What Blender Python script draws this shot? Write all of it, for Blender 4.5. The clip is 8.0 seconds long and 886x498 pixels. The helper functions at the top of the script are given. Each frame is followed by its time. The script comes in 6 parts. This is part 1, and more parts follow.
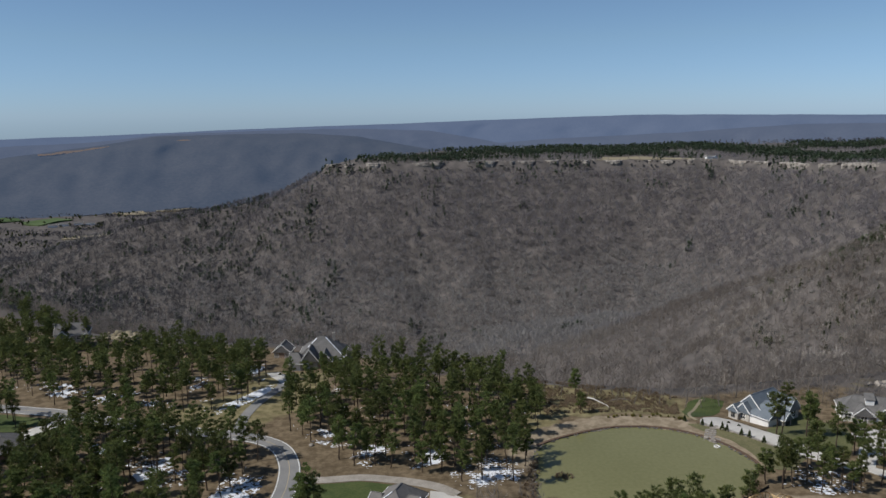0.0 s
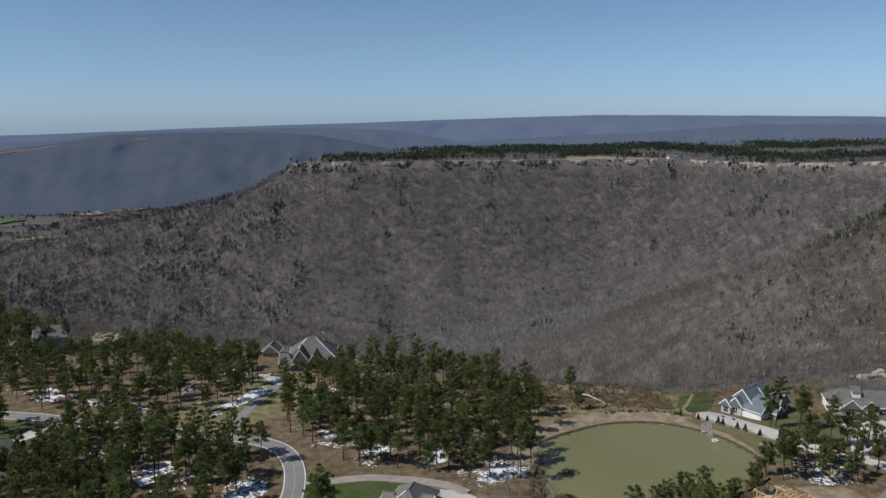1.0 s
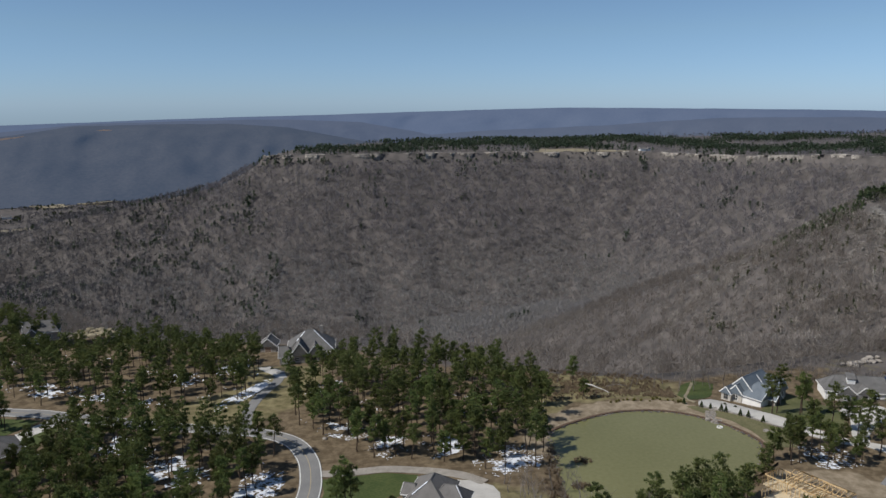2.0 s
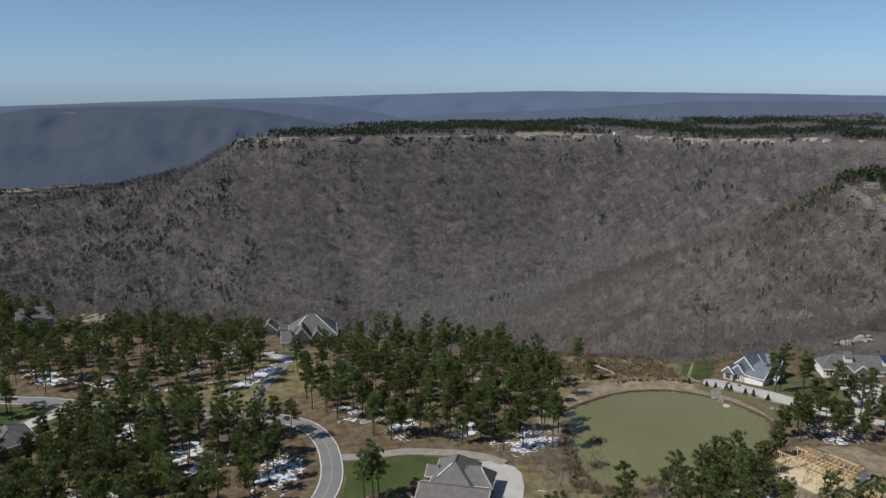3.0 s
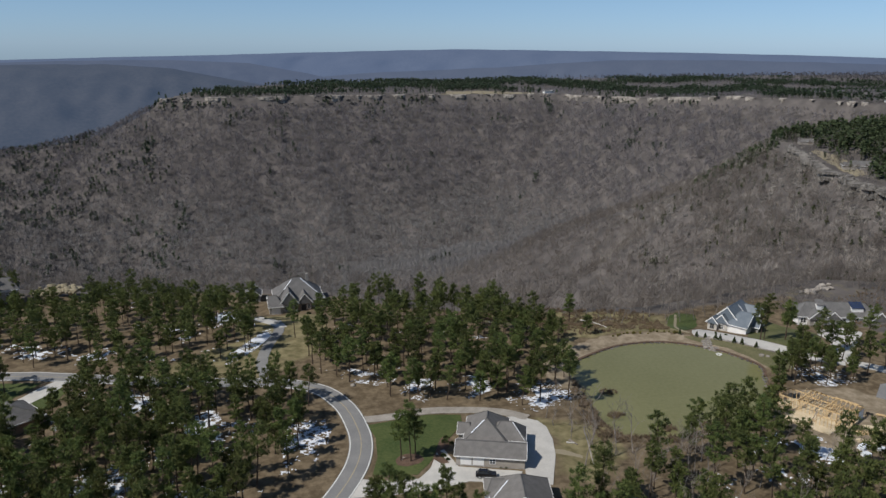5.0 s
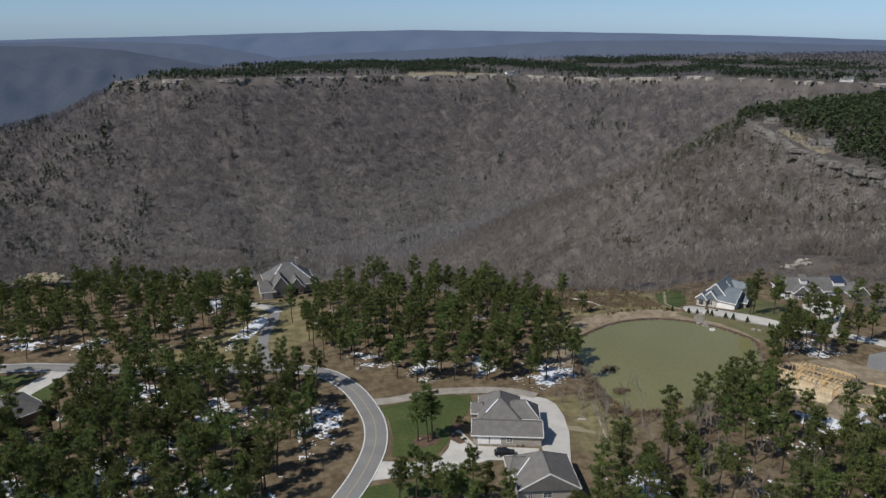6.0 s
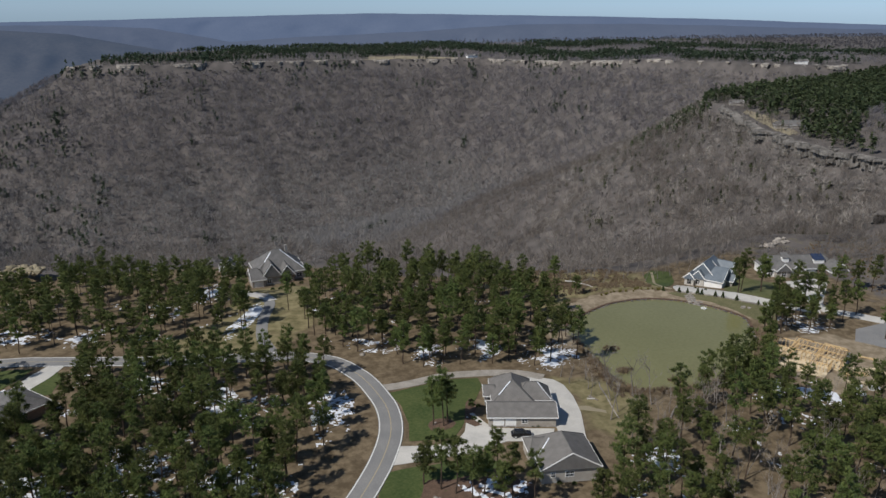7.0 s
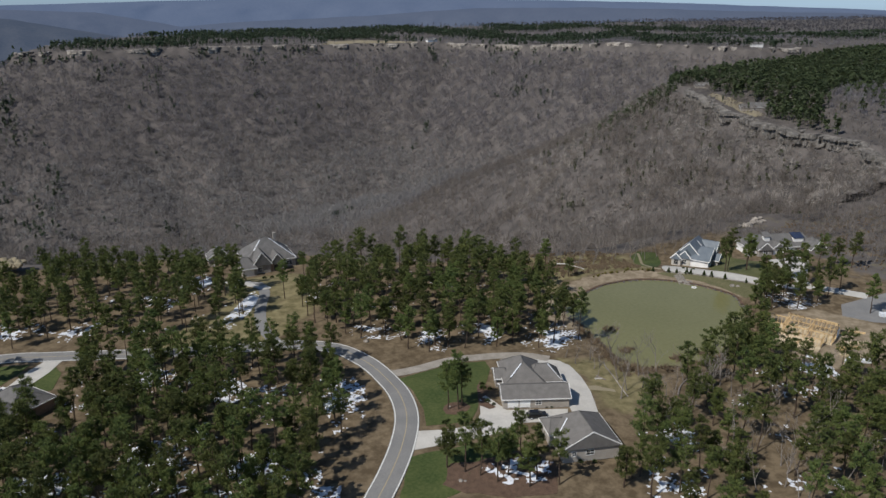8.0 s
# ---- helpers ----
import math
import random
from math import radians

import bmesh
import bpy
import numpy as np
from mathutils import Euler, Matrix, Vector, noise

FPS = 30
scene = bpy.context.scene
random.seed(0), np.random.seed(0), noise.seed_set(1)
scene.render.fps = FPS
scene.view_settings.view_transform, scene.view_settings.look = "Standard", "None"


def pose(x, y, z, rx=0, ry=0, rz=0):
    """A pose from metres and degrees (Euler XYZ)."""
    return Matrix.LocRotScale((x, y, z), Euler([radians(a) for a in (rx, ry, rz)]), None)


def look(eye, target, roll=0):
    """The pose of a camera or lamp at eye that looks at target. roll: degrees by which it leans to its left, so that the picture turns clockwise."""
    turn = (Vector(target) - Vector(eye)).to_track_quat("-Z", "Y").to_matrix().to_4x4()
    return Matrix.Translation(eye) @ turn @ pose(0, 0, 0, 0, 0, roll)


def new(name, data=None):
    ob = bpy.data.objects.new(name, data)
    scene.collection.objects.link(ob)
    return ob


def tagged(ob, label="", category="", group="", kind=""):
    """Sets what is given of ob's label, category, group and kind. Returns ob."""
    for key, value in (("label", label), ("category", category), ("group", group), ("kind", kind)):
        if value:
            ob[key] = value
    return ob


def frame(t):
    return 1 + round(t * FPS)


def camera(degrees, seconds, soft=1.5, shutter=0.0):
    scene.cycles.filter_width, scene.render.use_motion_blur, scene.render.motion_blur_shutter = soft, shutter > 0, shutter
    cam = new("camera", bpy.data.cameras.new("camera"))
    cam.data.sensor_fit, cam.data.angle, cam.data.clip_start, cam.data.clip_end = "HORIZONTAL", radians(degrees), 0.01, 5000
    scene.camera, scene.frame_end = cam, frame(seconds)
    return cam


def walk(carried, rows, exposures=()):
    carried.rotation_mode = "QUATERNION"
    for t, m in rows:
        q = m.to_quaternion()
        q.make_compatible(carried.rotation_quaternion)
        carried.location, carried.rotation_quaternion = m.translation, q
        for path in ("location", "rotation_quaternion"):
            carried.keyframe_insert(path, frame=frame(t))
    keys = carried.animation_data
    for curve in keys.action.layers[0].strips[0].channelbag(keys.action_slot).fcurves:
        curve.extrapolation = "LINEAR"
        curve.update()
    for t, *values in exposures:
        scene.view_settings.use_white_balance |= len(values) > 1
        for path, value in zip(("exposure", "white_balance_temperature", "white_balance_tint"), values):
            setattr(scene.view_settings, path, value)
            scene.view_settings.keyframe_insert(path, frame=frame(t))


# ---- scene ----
cam = camera(60.0, 8.0)
PATH = [
    (0, (2.499, 1.279, 98.536), (2.506, 3.248, 98.186), -0.7),
    (0.5, (-3.859, 1.381, 98.483), (-3.799, 3.349, 98.132), -0.5),
    (1, (-10.259, 1.543, 98.422), (-10.147, 3.508, 98.07), -0.4),
    (2.5, (-29.592, 2.597, 98.35), (-29.358, 4.544, 97.959), -0.1),
    (3, (-36.177, 3.327, 98.369), (-35.903, 5.264, 97.955), 0.0),
    (3.5, (-42.799, 4.32, 98.378), (-42.479, 6.244, 97.939), 0.1),
    (4, (-49.337, 5.603, 98.377), (-48.965, 7.513, 97.914), 0.1),
    (4.5, (-55.801, 7.022, 98.345), (-55.378, 8.915, 97.856), 0.2),
    (6, (-75.103, 11.869, 98.233), (-74.528, 13.701, 97.674), 0.2),
    (6.5, (-81.447, 13.771, 98.22), (-80.821, 15.581, 97.642), 0.2),
    (7, (-87.78, 15.963, 98.234), (-87.103, 17.748, 97.637), 0.2),
    (7.5, (-94.092, 18.294, 98.244), (-93.365, 20.053, 97.629), 0.2),
    (8, (-100.362, 20.667, 98.266), (-99.585, 22.397, 97.633), 0.2),
]
walk(cam, [(t, look(eye, target, roll)) for t, eye, target, roll in PATH])

# ---- light ----
SUN_AZ, SUN_EL = math.atan2(-0.967, -0.255), radians(47)
world = bpy.data.worlds.new("sky")
scene.world = world
world.use_nodes = True
wn = world.node_tree.nodes
sky = wn.new("ShaderNodeTexSky")
sky.sky_type, sky.sun_disc = "NISHITA", False
sky.sun_elevation, sky.sun_rotation = SUN_EL, SUN_AZ
sky.altitude, sky.air_density, sky.dust_density, sky.ozone_density = 600, 0.9, 0.15, 3.5
cool = wn.new("ShaderNodeMix")
cool.data_type, cool.blend_type = "RGBA", "MULTIPLY"
cool.inputs[0].default_value = 1.0
way_in, split, clear = wn.new("ShaderNodeTexCoord"), wn.new("ShaderNodeSeparateXYZ"), wn.new("ShaderNodeValToRGB")
clear.color_ramp.elements[0].color, clear.color_ramp.elements[1].color = (0.68, 0.93, 1.46, 1), (1.16, 1.15, 1.1, 1)
clear.color_ramp.elements[1].position = 0.3
clear.color_ramp.elements.new(0.09).color = (0.93, 1.05, 1.2, 1)
world.node_tree.links.new(way_in.outputs["Generated"], split.inputs[0])
world.node_tree.links.new(split.outputs[2], clear.inputs[0])
world.node_tree.links.new(clear.outputs[0], cool.inputs[7])
world.node_tree.links.new(sky.outputs[0], cool.inputs[6])
world.node_tree.links.new(cool.outputs[2], wn["Background"].inputs[0])
wn["Background"].inputs[1].default_value = 0.07
sun = new("sun", bpy.data.lights.new("sun", "SUN"))
sun.data.energy, sun.data.angle, sun.data.color = 4.1, radians(0.6), (1.0, 0.96, 0.9)
sun_way = Vector((math.sin(SUN_AZ) * math.cos(SUN_EL), math.cos(SUN_AZ) * math.cos(SUN_EL), math.sin(SUN_EL)))
sun.matrix_world = look(sun_way * 800, (0, 0, 0))
scene.view_settings.exposure = 0.0


# ---- materials ----
def mat(name, dark, light, scale=1.0, rough=0.85, bump=0.0, fine=8.0, metal=0.0, tint=None, rand=False, spec=0.3, through_light=0.0):
    """Two-scale noise between two colours; tint: a third colour reached by the per-tree tint."""
    m = bpy.data.materials.new(name)
    m.use_nodes = True
    n, l = m.node_tree.nodes, m.node_tree.links
    b = n["Principled BSDF"]
    b.inputs["Roughness"].default_value, b.inputs["Metallic"].default_value = rough, metal
    b.inputs["Specular IOR Level"].default_value = spec
    co = n.new("ShaderNodeTexCoord")
    big, small = n.new("ShaderNodeTexNoise"), n.new("ShaderNodeTexNoise")
    for t, sc in ((big, scale), (small, scale * fine)):
        t.inputs["Scale"].default_value, t.inputs["Detail"].default_value = sc, 6
        l.new(co.outputs["Object"], t.inputs["Vector"])
    add = n.new("ShaderNodeMath")
    add.operation = "MULTIPLY_ADD"
    l.new(small.outputs["Fac"], add.inputs[0])
    add.inputs[1].default_value = 0.5
    half = n.new("ShaderNodeMath")
    half.operation = "MULTIPLY"
    half.inputs[1].default_value = 0.5
    l.new(big.outputs["Fac"], half.inputs[0])
    l.new(half.outputs[0], add.inputs[2])
    ramp = n.new("ShaderNodeValToRGB")
    ramp.color_ramp.elements[0].position, ramp.color_ramp.elements[1].position = 0.36, 0.64
    ramp.color_ramp.elements[0].color, ramp.color_ramp.elements[1].color = (*dark, 1), (*light, 1)
    l.new(add.outputs[0], ramp.inputs[0])
    out = ramp.outputs[0]
    if tint:
        at = n.new("ShaderNodeAttribute")
        at.attribute_name = "tint"
        mx = n.new("ShaderNodeMix")
        mx.data_type = "RGBA"
        l.new(at.outputs["Fac"], mx.inputs[0])
        l.new(out, mx.inputs[6])
        mx.inputs[7].default_value = (*tint, 1)
        out = mx.outputs[2]
    if rand:
        oi = n.new("ShaderNodeObjectInfo")
        hs = n.new("ShaderNodeHueSaturation")
        mr = n.new("ShaderNodeMapRange")
        mr.inputs[3].default_value, mr.inputs[4].default_value = 0.7, 1.3
        l.new(oi.outputs["Random"], mr.inputs[0])
        l.new(mr.outputs[0], hs.inputs["Value"])
        mh = n.new("ShaderNodeMapRange")
        mh.inputs[3].default_value, mh.inputs[4].default_value = 0.485, 0.515
        l.new(oi.outputs["Random"], mh.inputs[0])
        l.new(mh.outputs[0], hs.inputs["Hue"])
        l.new(out, hs.inputs["Color"])
        out = hs.outputs[0]
    l.new(out, b.inputs["Base Color"])
    if through_light:
        thin, blend = n.new("ShaderNodeBsdfTranslucent"), n.new("ShaderNodeMixShader")
        l.new(out, thin.inputs[0])
        blend.inputs[0].default_value = through_light
        l.new(b.outputs[0], blend.inputs[1])
        l.new(thin.outputs[0], blend.inputs[2])
        l.new(blend.outputs[0], n["Material Output"].inputs[0])
    if bump:
        bp = n.new("ShaderNodeBump")
        bp.inputs["Strength"].default_value, bp.inputs["Distance"].default_value = bump, 0.1
        l.new(small.outputs["Fac"], bp.inputs["Height"])
        l.new(bp.outputs[0], b.inputs["Normal"])
    return m


ASPHALT = mat("asphalt", (0.17, 0.17, 0.17), (0.24, 0.235, 0.225), 0.15, 0.9, 0.2, 20)
CONCRETE = mat("concrete", (0.41, 0.395, 0.365), (0.54, 0.52, 0.48), 0.3, 0.85, 0.1, 12)
GRAVEL = mat("gravel", (0.22, 0.2, 0.17), (0.36, 0.33, 0.29), 0.5, 0.95, 0.5, 14)
LAWN_DRY = mat("dry_lawn", (0.075, 0.08, 0.035), (0.155, 0.14, 0.075), 0.15, 0.95, 0.5, 12)
MULCH = mat("mulch", (0.07, 0.045, 0.032), (0.14, 0.09, 0.062), 0.8, 0.95, 0.5, 8)
PALE_STONE = mat("pale_stone_wall", (0.36, 0.335, 0.3), (0.56, 0.53, 0.48), 1.2, 0.85, 0.5, 5)
LAWN = mat("lawn", (0.034, 0.056, 0.014), (0.082, 0.098, 0.032), 0.12, 0.95, 0.5, 12)
LAWN_OLIVE = mat("olive_lawn", (0.062, 0.072, 0.026), (0.125, 0.125, 0.054), 0.15, 0.95, 0.5, 12)
SNOW = mat("snow", (0.58, 0.61, 0.67), (0.74, 0.76, 0.79), 0.6, 0.6, 0.4, 6)
LINE_WHITE = mat("line_white", (0.55, 0.55, 0.52), (0.75, 0.75, 0.72), 1.0, 0.7)
LINE_YELLOW = mat("line_yellow", (0.33, 0.27, 0.17), (0.4, 0.34, 0.23), 1.0, 0.7)
BARK = mat("pine_bark", (0.035, 0.025, 0.018), (0.1, 0.07, 0.05), 2.0, 0.95, 0.6, 8)
NEEDLES = mat("pine_needles", (0.046, 0.071, 0.024), (0.17, 0.192, 0.056), 0.35, 0.75, 0, 6, rand=True, through_light=0.35)
# Lighter, bluer green that paints haze onto the far evergreens.
NEEDLES_HAZED = mat("pine_needles_hazed", (0.044, 0.07, 0.042), (0.07, 0.098, 0.056), 0.01, 0.9, 0, 8, tint=(0.072, 0.092, 0.06), through_light=0.45)
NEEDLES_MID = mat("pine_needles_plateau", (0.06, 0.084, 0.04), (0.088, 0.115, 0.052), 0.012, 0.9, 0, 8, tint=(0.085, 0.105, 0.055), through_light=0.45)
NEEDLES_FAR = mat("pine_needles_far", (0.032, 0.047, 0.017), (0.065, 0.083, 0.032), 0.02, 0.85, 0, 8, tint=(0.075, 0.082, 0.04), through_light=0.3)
# The pale tints of these two imitate haze lying in the valley.
TWIGS = mat("bare_twigs", (0.163, 0.149, 0.16), (0.23, 0.212, 0.222), 0.006, 0.95, 0, 12, tint=(0.31, 0.3, 0.286), through_light=0.42)
TWIGS_WARM = mat("bare_twigs_warm", (0.11, 0.093, 0.08), (0.275, 0.235, 0.202), 0.06, 0.95, 0, 12, tint=(0.33, 0.305, 0.28), through_light=0.42)
TWIGS_PALE = mat("pale_twigs", (0.2, 0.175, 0.15), (0.38, 0.345, 0.3), 0.06, 0.95, 0, 12, tint=(0.42, 0.39, 0.35))
# Dark bluish bark: the haze over distant woods is put into the colour.
TWIGS_HAZED = mat("hazed_bare_twigs", (0.083, 0.08, 0.089), (0.126, 0.12, 0.128), 0.006, 0.95, 0, 12, tint=(0.075, 0.076, 0.086), through_light=0.42)
BRANCH = mat("bare_branch", (0.12, 0.102, 0.09), (0.28, 0.25, 0.22), 1.5, 0.9, 0.3, 6)
BRUSH = mat("dry_brush", (0.12, 0.085, 0.055), (0.26, 0.19, 0.12), 0.3, 0.95, 0, 8, tint=(0.17, 0.13, 0.09))
ROCK = mat("sandstone", (0.04, 0.038, 0.037), (0.2, 0.185, 0.168), 0.09, 0.9, 0.8, 6)
ROCK_CLIFF = mat("weathered_cliff", (0.05, 0.046, 0.043), (0.25, 0.23, 0.205), 0.13, 0.9, 0.9, 7)
ROCK_PALE = mat("pale_sandstone", (0.1, 0.09, 0.082), (0.42, 0.38, 0.33), 0.07, 0.9, 0.6, 6)
SHINGLE = mat("roof_shingle", (0.1, 0.097, 0.095), (0.165, 0.16, 0.155), 0.6, 0.9, 0.3, 14)
CAP = mat("ridge_shingle", (0.098, 0.094, 0.09), (0.145, 0.14, 0.134), 0.8, 0.9, 0.2, 10)
SHINGLE_WARM = mat("roof_shingle_warm", (0.128, 0.121, 0.114), (0.182, 0.173, 0.163), 0.6, 0.9, 0.3, 14)
METAL_BLUE = mat("roof_blue_grey", (0.1, 0.122, 0.145), (0.155, 0.18, 0.205), 0.5, 0.55, 0.1, 10)
WHITE = mat("white_trim", (0.72, 0.71, 0.69), (0.84, 0.83, 0.81), 0.7, 0.6)
SIDING = mat("beige_siding", (0.3, 0.27, 0.235), (0.4, 0.365, 0.32), 0.5, 0.8, 0.1, 10)
STONE = mat("grey_stone", (0.2, 0.185, 0.17), (0.42, 0.39, 0.35), 1.2, 0.9, 0.7, 4)
BRICKISH = mat("brown_brick", (0.2, 0.14, 0.11), (0.33, 0.24, 0.18), 1.5, 0.9, 0.4, 5)
GLASS = mat("window_glass", (0.02, 0.025, 0.03), (0.05, 0.055, 0.06), 0.5, 0.08, spec=0.6)
DARK = mat("dark_opening", (0.02, 0.02, 0.02), (0.05, 0.045, 0.04), 1.0, 0.8)
LUMBER = mat("fresh_lumber", (0.46, 0.32, 0.16), (0.66, 0.49, 0.28), 0.8, 0.8, 0.1, 10)
PLYWOOD = mat("plywood", (0.5, 0.4, 0.25), (0.66, 0.56, 0.4), 0.4, 0.8, 0.1, 10)
WRAP = mat("house_wrap", (0.6, 0.64, 0.68), (0.8, 0.82, 0.84), 0.4, 0.6, 0.2, 5)
CAR_BLACK = mat("black_paint", (0.012, 0.012, 0.014), (0.02, 0.02, 0.022), 1.0, 0.25, spec=0.6)
CAR_WHITE = mat("white_paint", (0.7, 0.7, 0.7), (0.8, 0.8, 0.8), 1.0, 0.3, spec=0.6)
RUBBER = mat("rubber", (0.015, 0.015, 0.015), (0.03, 0.03, 0.03), 2.0, 0.9)
FIELD = mat("green_field", (0.05, 0.085, 0.025), (0.085, 0.12, 0.045), 0.004, 0.95, 0, 10)
FIELD_TAN = mat("tan_field", (0.2, 0.17, 0.11), (0.3, 0.26, 0.18), 0.004, 0.95, 0, 10)
SOLAR = mat("solar_panel", (0.02, 0.03, 0.06), (0.04, 0.055, 0.1), 1.0, 0.2, spec=0.6)

WATER = mat("pond_water", (0.148, 0.145, 0.062), (0.184, 0.178, 0.082), 0.03, 0.14, 0.06, 30, spec=0.25)


def ground_material():
    m = bpy.data.materials.new("ground")
    m.use_nodes = True
    n, l = m.node_tree.nodes, m.node_tree.links
    b = n["Principled BSDF"]
    b.inputs["Roughness"].default_value, b.inputs["Specular IOR Level"].default_value = 0.95, 0.1
    co = n.new("ShaderNodeTexCoord")

    def noisy(scale, dark, light, lo=0.38, hi=0.62):
        t = n.new("ShaderNodeTexNoise")
        t.inputs["Scale"].default_value, t.inputs["Detail"].default_value = scale, 8
        t.inputs["Roughness"].default_value = 0.62
        l.new(co.outputs["Object"], t.inputs["Vector"])
        r = n.new("ShaderNodeValToRGB")
        r.color_ramp.elements[0].position, r.color_ramp.elements[1].position = lo, hi
        r.color_ramp.elements[0].color, r.color_ramp.elements[1].color = (*dark, 1), (*light, 1)
        l.new(t.outputs["Fac"], r.inputs[0])
        return r.outputs[0], t

    out, fine = noisy(0.05, (0.08, 0.073, 0.069), (0.13, 0.116, 0.108))
    # pine straw, dry grass and bare earth, each with a frayed edge
    edge = n.new("ShaderNodeTexNoise")
    edge.inputs["Scale"].default_value, edge.inputs["Detail"].default_value = 0.18, 7
    l.new(co.outputs["Object"], edge.inputs["Vector"])
    zones = (("straw", 0.4, (0.093, 0.07, 0.044), (0.178, 0.138, 0.09)),
             ("grass", 0.3, (0.125, 0.11, 0.056), (0.235, 0.202, 0.112)),
             ("earth", 0.35, (0.18, 0.144, 0.098), (0.3, 0.247, 0.178)))
    for zone, scale, dark, light in zones:
        col, _ = noisy(scale, dark, light)
        at = n.new("ShaderNodeAttribute")
        at.attribute_name = zone
        sm = n.new("ShaderNodeMath")
        sm.operation = "ADD"
        l.new(at.outputs["Fac"], sm.inputs[0])
        l.new(edge.outputs["Fac"], sm.inputs[1])
        mr = n.new("ShaderNodeMapRange")
        mr.inputs[1].default_value, mr.inputs[2].default_value = 0.85, 1.15
        l.new(sm.outputs[0], mr.inputs[0])
        mx = n.new("ShaderNodeMix")
        mx.data_type = "RGBA"
        l.new(mr.outputs[0], mx.inputs[0])
        l.new(out, mx.inputs[6])
        l.new(col, mx.inputs[7])
        out = mx.outputs[2]
    l.new(out, b.inputs["Base Color"])
    bp = n.new("ShaderNodeBump")
    bp.inputs["Strength"].default_value, bp.inputs["Distance"].default_value = 0.5, 0.3
    l.new(fine.outputs["Fac"], bp.inputs["Height"])
    l.new(bp.outputs[0], b.inputs["Normal"])
    return m


# Emission builds the glow of hazy air into the far hills' own material.
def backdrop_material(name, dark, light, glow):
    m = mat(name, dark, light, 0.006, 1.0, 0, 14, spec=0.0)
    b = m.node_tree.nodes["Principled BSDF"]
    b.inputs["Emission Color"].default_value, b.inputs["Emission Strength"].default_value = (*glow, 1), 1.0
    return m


# ---- building helpers ----
def mesh_np(name, verts, faces, material, tint=None):
    """A mesh from numpy arrays of corners and of faces with equal corner counts."""
    me = bpy.data.meshes.new(name)
    k = faces.shape[1]
    me.vertices.add(len(verts))
    me.vertices.foreach_set("co", np.ascontiguousarray(verts, dtype=np.float32).ravel())
    me.loops.add(faces.size)
    me.loops.foreach_set("vertex_index", np.ascontiguousarray(faces, dtype=np.int32).ravel())
    me.polygons.add(len(faces))
    me.polygons.foreach_set("loop_start", np.arange(0, faces.size, k, dtype=np.int32))
    me.update(calc_edges=True)
    me.shade_flat()
    if tint is not None:
        at = me.attributes.new("tint", "FLOAT", "POINT")
        at.data.foreach_set("value", np.ascontiguousarray(tint, dtype=np.float32))
    me.materials.append(material)
    return me


def part(name, bm, material, parent=None, label="", smooth=False):
    """Links a bmesh (or a ready mesh) as one mesh object under its thing."""
    if isinstance(bm, bmesh.types.BMesh):
        me = bpy.data.meshes.new(name)
        bmesh.ops.recalc_face_normals(bm, faces=bm.faces)
        bm.to_mesh(me)
        bm.free()
        me.materials.append(material)
    else:
        me = bm
    if smooth:
        me.polygons.foreach_set("use_smooth", [True] * len(me.polygons))
    ob = new(name, me)
    ob.parent = parent
    if label:
        ob["label"] = label
    return ob


def thing(name, m, label, category, group="", kind=""):
    ob = new(name)
    ob.matrix_world = m
    return tagged(ob, label, category, group, kind)


def boxes(*rows):
    """A bmesh of boxes given as (x0, y0, z0, x1, y1, z1)."""
    bm = bmesh.new()
    for x0, y0, z0, x1, y1, z1 in rows:
        v = [bm.verts.new(p) for p in ((x0, y0, z0), (x1, y0, z0), (x1, y1, z0), (x0, y1, z0), (x0, y0, z1), (x1, y0, z1), (x1, y1, z1), (x0, y1, z1))]
        for f in ((0, 3, 2, 1), (4, 5, 6, 7), (0, 1, 5, 4), (1, 2, 6, 5), (2, 3, 7, 6), (3, 0, 4, 7)):
            bm.faces.new([v[i] for i in f])
    return bm


def solid(bm, points, faces):
    v = [bm.verts.new(p) for p in points]
    for f in faces:
        bm.faces.new([v[i] for i in f])


def beam(bm, a, b, w, h=None):
    """A squared beam from a to b."""
    h = h or w
    a, b = Vector(a), Vector(b)
    d = (b - a).normalized()
    s = d.cross(Vector((0, 0, 1)))
    s = s.normalized() if s.length > 0.01 else Vector((1, 0, 0))
    t = s.cross(d)
    ring = [(s * w + t * h) / 2, (s * w - t * h) / 2, (-s * w - t * h) / 2, (-s * w + t * h) / 2]
    solid(bm, [a + r for r in ring] + [b + r for r in ring], ((0, 1, 2, 3), (7, 6, 5, 4), (0, 4, 5, 1), (1, 5, 6, 2), (2, 6, 7, 3), (3, 7, 4, 0)))


def ss(a, b, x):
    t = np.clip((x - a) / (b - a), 0, 1)
    return t * t * (3 - 2 * t)


def inside_by(poly, x, y):
    """Signed distance to a polygon's edge, positive inside."""
    p = np.asarray(poly, float)
    q = np.roll(p, -1, 0)
    best, odd = np.full(np.shape(x), 1e18), np.zeros(np.shape(x), bool)
    for (ax, ay), (bx, by) in zip(p, q):
        ex, ey = bx - ax, by - ay
        t = np.clip(((x - ax) * ex + (y - ay) * ey) / (ex * ex + ey * ey), 0, 1)
        best = np.minimum(best, (x - ax - t * ex) ** 2 + (y - ay - t * ey) ** 2)
        odd ^= ((ay > y) != (by > y)) & (x < ex * (y - ay) / (ey if ey else 1e-9) + ax)
    return np.where(odd, 1, -1) * np.sqrt(best)


